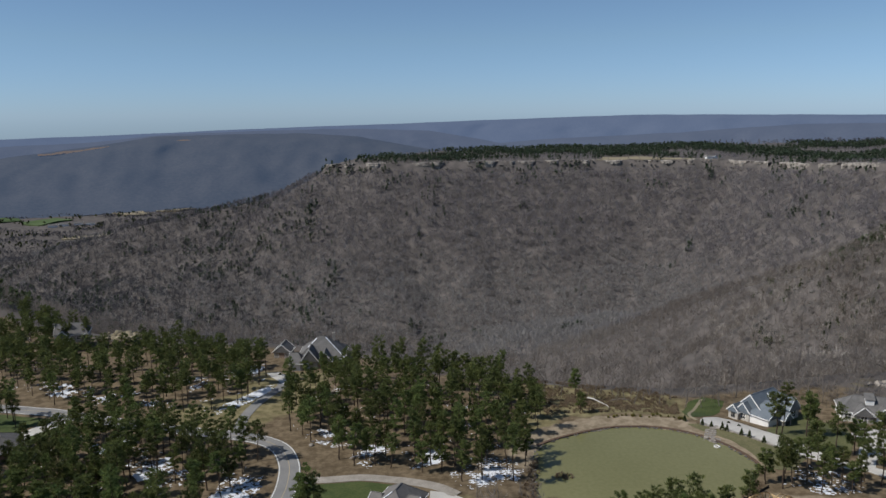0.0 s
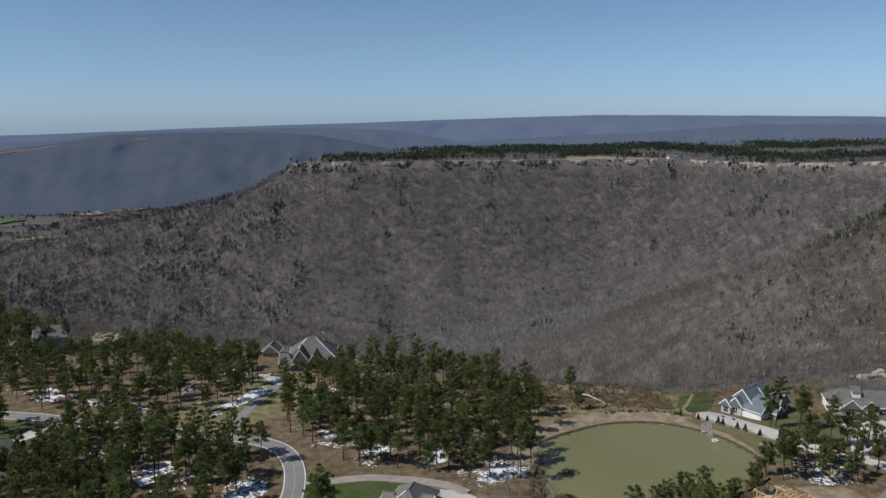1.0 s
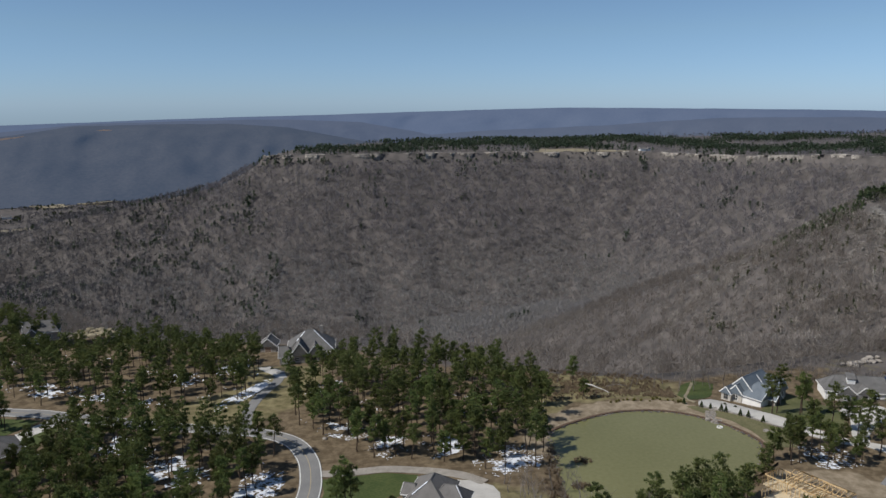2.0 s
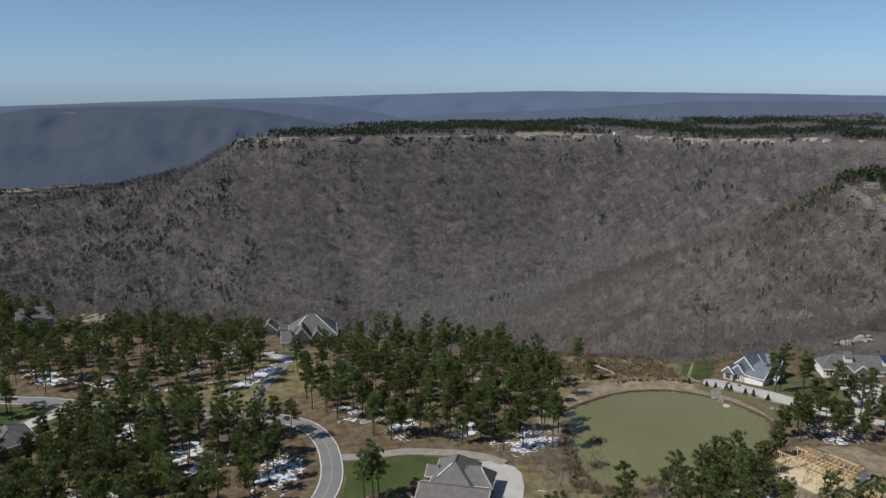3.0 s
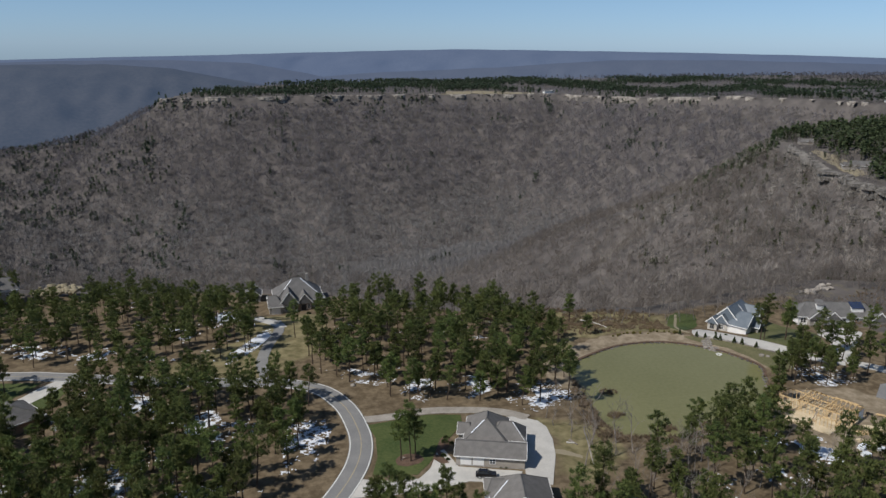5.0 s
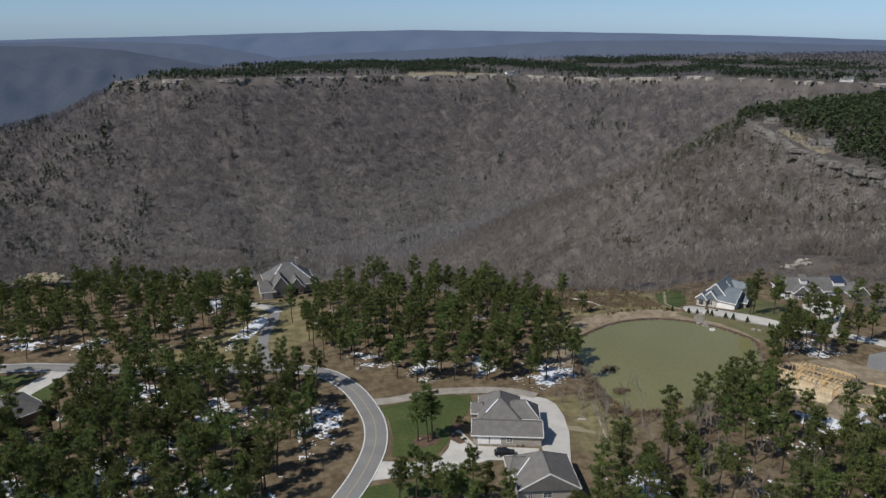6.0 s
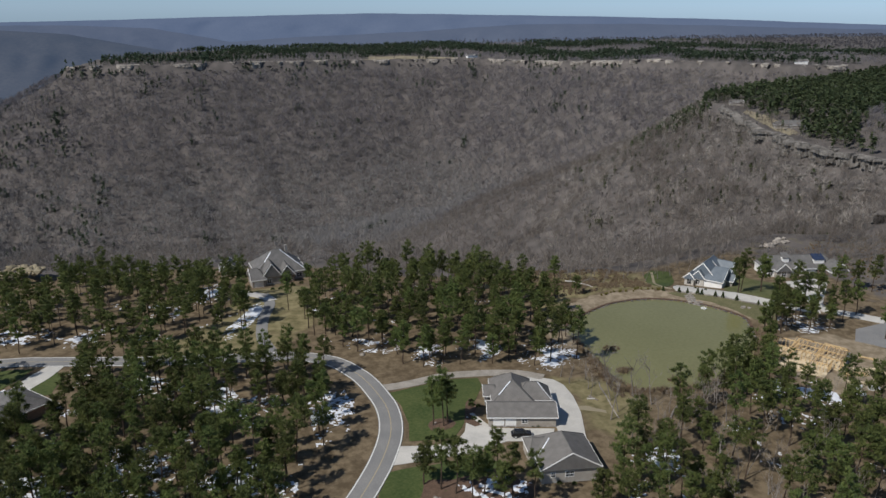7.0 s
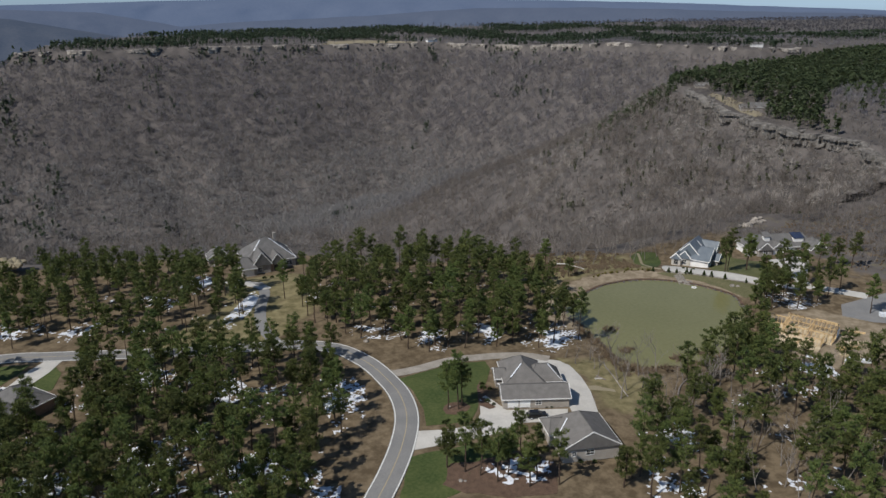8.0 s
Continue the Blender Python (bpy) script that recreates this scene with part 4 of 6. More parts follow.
def pine_meshes(seed, height, spread, bare):
    """A trunk mesh and a crown mesh: rising limbs that carry rounded pads of needle tufts."""
    r = np.random.default_rng(seed)
    zs = np.linspace(-0.4, height * 0.96, 10)
    sway = np.cumsum(r.normal(0, 0.09, (10, 2)), 0)
    stem = np.column_stack([sway, zs])
    v, f = tube(stem, np.interp(zs, (0, height), (0.2, 0.04)))
    trunk = mesh_np("trunk", np.array(v), np.array(f), BARK)
    tris = []
    limbs = int(21 * (1 - bare) / 0.5)
    for i in range(limbs):
        u = (i + r.uniform(0, 0.9)) / limbs
        z = (bare + (0.97 - bare) * u) * height
        q = np.array([np.interp(z, zs, stem[:, 0]), np.interp(z, zs, stem[:, 1]), z])
        full = math.sin(math.pi * min(1.0, 0.24 + 0.7 * u)) ** 0.75
        reach = spread * full * r.uniform(0.5, 1.12)
        az = i * 2.4 + r.normal(0, 0.45)
        way = np.array([math.cos(az), math.sin(az), r.uniform(0.0, 0.3) + 0.5 * u])
        side = np.array([-math.sin(az), math.cos(az), 0]) * 0.06
        tris.append((q - side, q + side, q + way * reach))
        pads = [(r.uniform(0.8, 1.0), 1.0)]
        if reach > 0.55 * spread:
            pads.append((r.uniform(0.35, 0.6), 0.8))
        for w, big in pads:
            c = q + way * reach * w + r.normal(0, 0.12, 3)
            size = spread * 0.3 * big * r.uniform(0.75, 1.25) * (1.0 - 0.25 * u)
            for _ in range(int(52 * big)):
                d = r.normal(0, 1, 3)
                d /= np.linalg.norm(d)
                e = c + d * size * np.array([1, 1, 0.62]) * r.uniform(0.35, 1.0)
                a = d + np.array([0, 0, 0.55]) + r.normal(0, 0.4, 3)
                a /= np.linalg.norm(a)
                b = np.cross(a, r.normal(0, 1, 3))
                b *= 0.1 / np.linalg.norm(b)
                tris.append((e + b - a * 0.12, e - b - a * 0.12, e + a * r.uniform(0.32, 0.6)))
    vv = np.array(tris).reshape(-1, 3)
    crown = mesh_np("crown", vv, np.arange(len(vv)).reshape(-1, 3), NEEDLES)
    return trunk, crown


PINES = [pine_meshes(11, 13.4, 2.6, 0.46), pine_meshes(12, 12.4, 2.4, 0.42), pine_meshes(13, 14.8, 2.6, 0.53), pine_meshes(14, 11.2, 2.4, 0.4),
         pine_meshes(15, 13.4, 2.2, 0.56), pine_meshes(16, 9.4, 2.3, 0.32), pine_meshes(17, 12.6, 2.9, 0.5), pine_meshes(18, 14.0, 2.4, 0.44)]


def pine(x, y, kind=None, scale=None, label="slender green pine with a bare lower trunk", group="pine stand"):
    kind = random.randrange(len(PINES)) if kind is None else kind
    s = scale or random.uniform(0.82, 1.14)
    m = Matrix.Translation((x, y, land1(x, y))) @ pose(0, 0, 0, random.uniform(-3, 3), random.uniform(-3, 3), random.uniform(0, 360)) @ Matrix.Diagonal((s, s, s * random.uniform(0.92, 1.1), 1))
    ob = thing("pine_tree", m, label, "tree", group)
    part("trunk", PINES[kind][0], None, ob)
    part("crown", PINES[kind][1], None, ob)
    return ob


def scattered(poly, gap, seed, tries=6000):
    """Points inside a polygon, no two closer than a gap."""
    r = random.Random(seed)
    xs, ys = [p[0] for p in poly], [p[1] for p in poly]
    cand = np.column_stack([[r.uniform(min(xs), max(xs)) for _ in range(tries)], [r.uniform(min(ys), max(ys)) for _ in range(tries)]])
    cand = cand[inside_by(poly, cand[:, 0], cand[:, 1]) > 0.5]
    out = np.zeros((0, 2))
    for c in cand:
        g = gap * (0.75 + 0.5 * (0.5 + 0.5 * float(wave(c[0], c[1], 40, 3.0))))
        if not len(out) or np.min(np.hypot(*(out - c).T)) > g:
            out = np.vstack([out, c])
    return out


spots = np.vstack([scattered(STAND_LEFT, 4.3, 1), scattered(STAND_MID, 5.0, 2), scattered(STAND_RIGHT, 5.2, 3)])
road_gap = np.min(np.hypot(spots[:, None, 0] - ROAD[None, :, 0], spots[:, None, 1] - ROAD[None, :, 1]), 1)
SITE = [(62, 158), (72, 172), (84, 184), (104, 172), (104, 140), (86, 138), (72, 146)]
spots = spots[(inside_by(SITE, spots[:, 0], spots[:, 1]) < 0) & (np.hypot(spots[:, 0] + 8, spots[:, 1] - 146) > 15) & ((spots[:, 0] > -114) | (spots[:, 1] < 203))]
CLEARING = [(-82, 197), (-63, 192), (-60, 170), (-76, 176)]
spots = spots[(inside_by(CLEARING, spots[:, 0], spots[:, 1]) < 0) | (np.arange(len(spots)) % 4 == 0)]
GLADE = [(34.1, 155.7), (41.8, 155.7), (33.8, 143.4), (41.0, 131.0), (33.8, 119.8), (18.5, 106.3), (6.9, 111.0), (20.2, 125.9), (31.2, 135.3), (26.8, 143.6)]
spots = spots[(inside_by(GLADE, spots[:, 0], spots[:, 1]) < 0) | (np.arange(len(spots)) % 9 == 0)]
road_gap = np.min(np.hypot(spots[:, None, 0] - ROAD[None, :, 0], spots[:, None, 1] - ROAD[None, :, 1]), 1)
spots = spots[(road_gap > 6) & (inside_by(POND, spots[:, 0], spots[:, 1]) < -1.5)]
# the first 300 by distance from the road's bend are trees of their own
order = np.argsort(np.hypot(spots[:, 0] + 40, spots[:, 1] - 150))
for x, y in spots[order[:300]]:
    pine(x, y)
rest = spots[order[300:]]


def joined_pines(points, label):
    """A stand of pines as one mesh, from the same trunks and crowns."""
    vs, fs, ts, off = [], [], [], 0
    data = []
    for trunk, crown in PINES:
        c = np.zeros(len(crown.vertices) * 3, np.float32)
        crown.vertices.foreach_get("co", c)
        data.append(c.reshape(-1, 3, 3))
    for x, y in points:
        k = random.randrange(len(PINES))
        tri = data[k][np.random.default_rng(int(abs(x * 7 + y * 13))).permutation(len(data[k]))[: int(len(data[k]) * 0.5)]]
        heart = tri.mean(1, keepdims=True)
        tri = (heart + (tri - heart) * 1.35).reshape(-1, 3)
        h = tri[:, 2].max()
        a, s = random.uniform(0, 6.28), random.uniform(0.8, 1.16)
        rot = np.array([[math.cos(a), -math.sin(a), 0], [math.sin(a), math.cos(a), 0], [0, 0, 1]])
        stem = np.array([(0.2, 0, -0.4), (-0.1, 0.17, -0.4), (-0.1, -0.17, -0.4), (0.02, 0, h), (-0.02, 0, h)])
        stem_f = np.array([(0, 1, 3), (1, 2, 3), (2, 0, 3)])
        base = np.array([x, y, land1(x, y)])
        vs += [tri @ rot.T * s + base, stem @ rot.T * s + base]
        fs += [np.arange(len(tri)).reshape(-1, 3) + off]
        ts += [stem_f + off + len(tri)]
        off += len(tri) + 5
    me = mesh_np("pine_stand", np.concatenate(vs), np.concatenate(fs + ts), NEEDLES)
    me.materials.append(BARK)
    nt, nf = sum(len(q) for q in ts), sum(len(q) for q in fs)
    me.polygons.foreach_set("material_index", np.concatenate([np.zeros(nf, np.int32), np.ones(nt, np.int32)]))
    return tagged(part("pine_stand", me, None), label, "trees", kind="stuff")


back = scattered(STAND_BACK, 5.3, 4)
road_gap = np.min(np.hypot(back[:, None, 0] - ROAD[None, :, 0], back[:, None, 1] - ROAD[None, :, 1]), 1)
back = back[(road_gap > 7) & ~((back[:, 0] > -156) & (back[:, 0] < -128) & (back[:, 1] > 306))]
joined_pines(np.vstack([back, rest]), "stand of green pines behind the road")

for x, y, k, s in ((-29.6, 169.2, 2, 0.95), (-28.0, 170.4, 0, 0.9), (-31.5, 170.6, 1, 0.85), (-41.2, 149.6, 5, 0.95), (-36.1, 144, 1, 0.9), (-33.8, 140.8, 0, 0.85), (-30.6, 141.5, 3, 0.9),
                   (-26, 138, 1, 0.9), (-2.6, 133.8, 0, 0.95), (-38.4, 146.6, 0, 0.85), (-27.0, 142.6, 4, 0.85),
                   (-28.6, 136.4, 3, 0.85), (-22.5, 134.5, 2, 0.8)):
    pine(x, y, k, s * 1.15, "pine standing on the lawn beside a house", "lawn pines")
for x, y, k, s in ((-51, 260, 0, 0.95), (-66.5, 262, 3, 0.9), (-66, 252, 1, 0.9), (-64.5, 270, 0, 0.9), (-41, 272, 4, 0.9)):
    pine(x, y, k, s, "pine beside a driveway on dry grass", "drive pines")
for x, y, k, s in ((-137, 238, 0, 1.0), (-141, 241, 2, 0.95), (-134, 234, 1, 0.95), (-139, 233, 3, 1.0), (-145, 236, 0, 1.0), (-131, 253, 1, 0.9)):
    pine(x, y, k, s, "pine at the edge of a shaded lawn", "lawn pines")
for x, y, k, s in ((31.1, 234.9, 5, 0.85), (25.3, 241.3, 3, 0.85), (48.99, 257.6, 3, 1.0), (47.6, 239.5, 5, 0.8), (23.99, 277.9, 0, 1.0), (18.3, 248.5, 3, 0.8), (-13.53, 292.3, 2, 1.0)):
    pine(x, y, k, s, "lone pine on the dry grass behind the pond", "edge pines")
for x, y, k, s in ((104.5, 221.5, 1, 0.95), (106.5, 223, 2, 0.85), (112.5, 219.5, 3, 1.0), (114, 221, 1, 0.85), (110, 208, 5, 0.9), (113.5, 204, 0, 0.9), (118, 199, 1, 0.8),
                   (120, 206, 5, 0.9), (128, 208, 3, 0.9), (133, 206, 0, 0.9), (126, 190, 1, 0.8), (118, 172, 1, 0.85),
                   (146, 209, 3, 0.9), (150, 205, 1, 0.9), (88, 190.5, 5, 0.9), (91, 187, 1, 0.95), (117, 187, 1, 0.9)):
    pine(x, y, k, s * 1.18, "pine between houses and driveways", "house pines")
DRIVE_PINES = [(95, 197), (90, 188.5), (95, 184), (104, 182.5), (111, 183), (115, 189), (112, 193), (103, 200.5)]
for x, y in scattered(DRIVE_PINES, 4.2, 31):
    pine(x, y, None, random.uniform(0.75, 0.95), "pine between a driveway and the building site", "house pines")


# ---- leafless trees and brush ----
def bare_tree_meshes(seed, height):
    r = random.Random(seed)
    v, f = [], []

    def limb(p, d, length, rad, depth):
        pts, rs = [p], [rad]
        for i in range(3):
            d = (d + Vector((r.gauss(0, 0.12), r.gauss(0, 0.12), r.gauss(0.05, 0.08)))).normalized()
            pts.append(pts[-1] + d * length / 3)
            rs.append(rad * (1 - 0.27 * (i + 1)))
        a, b = tube([tuple(q) for q in pts], rs, 3 if depth else 6)
        o = len(v)
        v.extend(a)
        f.extend([tuple(i + o for i in q) for q in b])
        if depth < 3:
            for _ in range((5, 3, 3)[depth]):
                t = r.uniform(0.35, 1.0)
                q = pts[0].lerp(pts[-1], t)
                az = r.uniform(0, 6.28)
                w = (d * 0.9 + Vector((math.cos(az), math.sin(az), 0.25)) * r.uniform(0.5, 1.0)).normalized()
                limb(q, w, length * r.uniform(0.38, 0.6), max(0.03, rad * 0.45), depth + 1)

    limb(Vector((0, 0, -0.3)), Vector((0, 0, 1)), height * 0.72, 0.17, 0)
    return mesh_np("trunk", np.array(v), np.array(f), BRANCH)


BARE = [bare_tree_meshes(s, h) for s, h in ((21, 11), (22, 9.5), (23, 12.5), (24, 8))]


def bare_tree(x, y, label="leafless grey hardwood tree", group="bare trees"):
    s = random.uniform(0.75, 1.15)
    ob = new("bare_tree", random.choice(BARE))
    ob.matrix_world = Matrix.Translation((x, y, land1(x, y))) @ pose(0, 0, 0, random.uniform(-4, 4), random.uniform(-4, 4), random.uniform(0, 360)) @ Matrix.Diagonal((s, s, s, 1))
    tagged(ob, label, "tree", group)


for x, y in scattered([(-40, 296), (-6, 279), (30, 268), (60, 256), (90, 250), (118, 254), (150, 272), (140, 282), (95, 270), (40, 288), (-20, 305)], 5.0, 5):
    bare_tree(x, y, "leafless grey hardwood on the plateau edge", "edge hardwoods")
for x, y in scattered([(8, 186), (24, 184), (24, 170), (28, 163), (40, 160), (36, 150), (24, 142), (8, 150), (12, 165)], 5.0, 6):
    bare_tree(x, y, "thin leafless tree beside the pond", "pondside hardwoods")
for x, y in scattered([(0, 140), (40, 150), (70, 160), (90, 140), (60, 110), (20, 110)], 9.0, 7):
    bare_tree(x, y, "thin pale leafless tree among the pines", "hardwoods among pines")
for x, y in scattered(GLADE, 7.0, 17):
    bare_tree(x, y, "thin leafless tree in a brown glade", "hardwoods among pines")
for x, y in scattered([(150, 225), (200, 250), (240, 262), (240, 220), (190, 190), (152, 195)], 9.0, 8):
    bare_tree(x, y, "leafless tree on the brown plateau edge", "edge hardwoods")


def brush(name, pts, height, blades, width, label, material=None):
    """Low tangled growth as one mesh of rising stems."""
    n = len(pts)
    az, out = rng.uniform(0, 6.28, (n, blades)), rng.uniform(0.2, 1.0, (n, blades))
    h = height * rng.uniform(0.5, 1.2, (n, 1))
    p = pts[:, None] + np.stack([np.cos(az) * 0.25, np.sin(az) * 0.25, np.zeros_like(az) - 0.05], -1) * out[..., None]
    tip = pts[:, None] + np.stack([np.cos(az) * out * h * 0.7, np.sin(az) * out * h * 0.7, h * (1.1 - 0.5 * out)], -1)
    side = unit(np.cross(tip - p, rng.normal(0, 1, (n, blades, 3)))) * width
    v = np.stack([p - side, p + side, tip], 2).reshape(-1, 3)
    tint = np.repeat(rng.uniform(0, 1, n), blades * 3)
    return tagged(part(name, mesh_np(name, v, np.arange(len(v)).reshape(-1, 3), material or BRUSH, tint), None), label, "brush", kind="stuff")


def in_poly(poly, per_m2, least=0.0):
    xs, ys = [p[0] for p in poly], [p[1] for p in poly]
    x, y = strewn(min(xs), max(xs), min(ys), max(ys), per_m2)
    k = inside_by(poly, x, y) > least
    return x[k], y[k]


x, y = in_poly([(36, 238), (60.02, 240), (80.15, 238.3), (87.17, 265.7), (64.31, 274), (33.13, 284.4), (16.51, 286.5), (20.22, 270.3), (34.65, 253.9)], 1.2)
k = wave(x, y, 14, 2.0) > -0.3
brush("dry_brush", on_land(x[k], y[k]), 1.2, 12, 0.08, "tangled dry brown brush behind the pond")
x, y = in_poly([(20, 168), (27, 168), (40, 164), (60, 168), (78, 178), (88, 190), (86, 193), (70, 176), (50, 169), (36, 169.5), (28, 172), (25.5, 182), (29, 194), (31, 206), (28, 206), (22, 186)], 0.9)
k = inside_by(POND, x, y) < 1.2
brush("dry_brush", on_land(x[k], y[k]), 1.5, 14, 0.08, "bare thorny brush overhanging the pond bank")
for cx_, cy_, n in ((35.5, 197, 50), (31, 183, 70), (41, 173, 70), (51, 172.5, 40)):
    a, q = rng.uniform(0, 6.28, n), rng.uniform(0, 2.6, n)
    px, py = cx_ + np.cos(a) * q, cy_ + np.sin(a) * q * 0.8
    brush("fallen_branches", np.column_stack([px, py, np.full(n, 0.02)]), 1.1, 10, 0.07, "bare branches rising from the pond water")
x, y = in_poly([(150, 232), (170, 262), (200, 274), (240, 262), (280, 285), (280, 230), (200, 190), (152, 196)], 0.12)
brush("dry_brush", on_land(x, y), 1.2, 12, 0.14, "dry brown brush on the plateau edge")
shrub_line = smooth_line([(56, 236.5), (64, 237), (72, 236.5), (80, 233.5)], 1.6)
EVERGREEN = mat("evergreen_shrub", (0.03, 0.05, 0.015), (0.08, 0.1, 0.03), 1.0, 0.8, 0, 5)
brush("young_shrubs", on_land(*(shrub_line + rng.normal(0, 0.5, shrub_line.shape)).T), 1.1, 60, 0.08, "row of small yellow-green shrubs on the pond bank",
      mat("yellow_shrub", (0.13, 0.12, 0.03), (0.2, 0.18, 0.06), 1.0, 0.9, 0, 5))


def cone_shrub(x, y, h):
    r = np.random.default_rng(int(x * 10))
    n = 260
    t = r.uniform(0, 1, n)
    a = r.uniform(0, 6.28, n)
    rad = (1 - t) * h * 0.3 + 0.05
    c = np.column_stack([np.cos(a) * rad * 0.6, np.sin(a) * rad * 0.6, t * h * 0.9])
    tip = np.column_stack([np.cos(a) * rad * 1.2, np.sin(a) * rad * 1.2, t * h * 0.9 + 0.3 + 0.1 * h])
    side = unit(np.cross(tip - c, r.normal(0, 1, (n, 3)))) * 0.09
    v = np.stack([c - side, c + side, tip], 1).reshape(-1, 3)
    ob = part("conical_shrub", mesh_np("conical_shrub", v, np.arange(len(v)).reshape(-1, 3), EVERGREEN), None)
    ob.location = (x, y, land1(x, y))
    tagged(ob, "small conical evergreen beside the concrete drive", "shrub", "drive shrubs")


for x, y, h in ((79.6, 232, 2.0), (84.2, 228.8, 2.0), (86.4, 227, 1.9), (88.9, 224.6, 2.6), (90, 223.6, 2.2), (93.2, 220.3, 2.2), (94.8, 218.3, 2.4), (97.6, 214.5, 2.2), (101.8, 208.6, 1.6)):
    cone_shrub(x, y, h)


# ---- leftover snow ----
def snow(polys, cell, cut, seed, label):
    vs, fs, off = [], [], 0
    for poly in polys:
        xs, ys = [p[0] for p in poly], [p[1] for p in poly]
        ax, ay = np.arange(min(xs), max(xs), cell), np.arange(min(ys), max(ys), cell)
        X, Y = np.meshgrid(ax, ay)
        X = X + 0.3 * cell * np.sin(Y * 5.1 + X)
        Y = Y + 0.3 * cell * np.cos(X * 4.3 + Y)
        # Fine streaks break the snow as melting does and stand in for shadow dapple.
        m = 0.85 * wave(X, Y, 34, seed) + 0.4 * wave(X, Y, 9, seed + 2) + 0.85 * wave(X * 0.55 + Y * 0.3, Y * 1.35, 1.7, seed + 4)
        on = (m > cut) & (inside_by(poly, X, Y) > 0) & (inside_by(POND, X, Y) < -2)
        for p in (ROAD,):
            d = np.min(np.hypot(X[..., None] - p[::2, 0], Y[..., None] - p[::2, 1]), -1)
            on &= d > 5
        Z = land(X, Y) + 0.03 + 0.07 * np.clip((m - cut) * 2, 0, 1)
        i = np.arange(X.size).reshape(X.shape)
        q = np.stack([i[:-1, :-1], i[:-1, 1:], i[1:, 1:], i[1:, :-1]], -1)
        keep = on[:-1, :-1] & on[:-1, 1:] & on[1:, 1:] & on[1:, :-1]
        vs.append(np.stack([X, Y, Z], -1).reshape(-1, 3))
        fs.append(q[keep] + off)
        off += X.size
    v, f = np.concatenate(vs), np.concatenate(fs)
    used, inv = np.unique(f, return_inverse=True)
    ob = part("snow", mesh_np("snow", v[used], inv.reshape(f.shape), SNOW), None, smooth=True)
    return tagged(ob, label, "snow", kind="stuff")


snow([STAND_LEFT], 0.35, 0.5, 1.0, "patches of old snow under the roadside pines")
snow([[(-60, 172), (-51, 175), (-46.5, 188), (-47, 204), (-55, 207), (-58, 192)], [(-100, 226), (-84, 222), (-70, 206), (-78, 200), (-98, 210)]], 0.4, 0.1, 1.5, "broad patch of old snow shaded by pines beside the road")
def drift(x, y, rx, ry):
    return [(x + rx * math.cos(0.45 * k) * (1 + 0.2 * math.sin(2.3 * k + x)), y + ry * math.sin(0.45 * k) * (1 + 0.2 * math.cos(1.7 * k + y))) for k in range(14)]


snow([drift(*d) for d in ((-96, 218, 7, 6), (-79, 203, 6, 7), (-65, 199, 8, 5), (-51, 187, 5, 9), (-113, 227, 6, 4), (-90, 176, 8, 9), (-77, 166, 9, 8), (-99, 184, 7, 7), (-120, 181, 8, 8),
                          (-108, 174, 7, 6), (-100, 164, 8, 6), (-88, 156, 8, 6), (-70, 150, 6, 6))], 0.3, 0.05, 6.5, "dappled old snow beneath the roadside pines")
snow([STAND_MID], 0.35, 0.6, 2.0, "patches of old snow among the pines")
snow([[(6, 187), (22, 192), (28, 206), (14, 208), (4, 198)], [(-44, 224), (-30, 215), (-22, 218), (-36, 230)], [(-26, 207), (-6, 200), (6, 206), (0, 216), (-20, 217)]], 0.35, 0.08, 2.5, "broad patch of old snow shaded by pines")
snow([STAND_BACK], 0.5, 0.6, 3.0, "patches of old snow under the far pines")
snow([[(-150, 264), (-112, 254), (-88, 248), (-84, 258), (-110, 266), (-150, 278)], [(-66, 284), (-62, 270), (-70, 258), (-78, 266), (-76, 290)], [(-90, 262), (-74, 268), (-80, 284), (-96, 280)]], 0.5, 0.2, 3.5, "broad patch of old snow between pine shadows")
snow([[(-82, 292), (-76, 305), (-69, 305), (-70, 291), (-77, 284)], [(-74, 240), (-74, 248), (-62, 268), (-57, 272), (-57.6, 265), (-67, 246)]], 0.4, -0.35, 9.5, "long streaks of old snow beside the driveway")
snow([DRIVE_PINES], 0.3, 0.25, 8.0, "streaked old snow under pines by the building site")
snow([drift(2.2, 127.1, 6, 7), drift(13.1, 138.8, 4, 6), drift(58, 158, 6, 6), drift(70, 150, 5, 6)], 0.33, -0.3, 4.6, "bright old snow between pines and saplings")
snow([STAND_RIGHT], 0.45, 0.5, 4.0, "small snow patches among pines and saplings")
snow([[(-35, 147), (-24, 146), (-19, 141), (-24, 136.5), (-33, 139)]], 0.3, -0.55, 5.0, "bluish snow in the shade of pines")


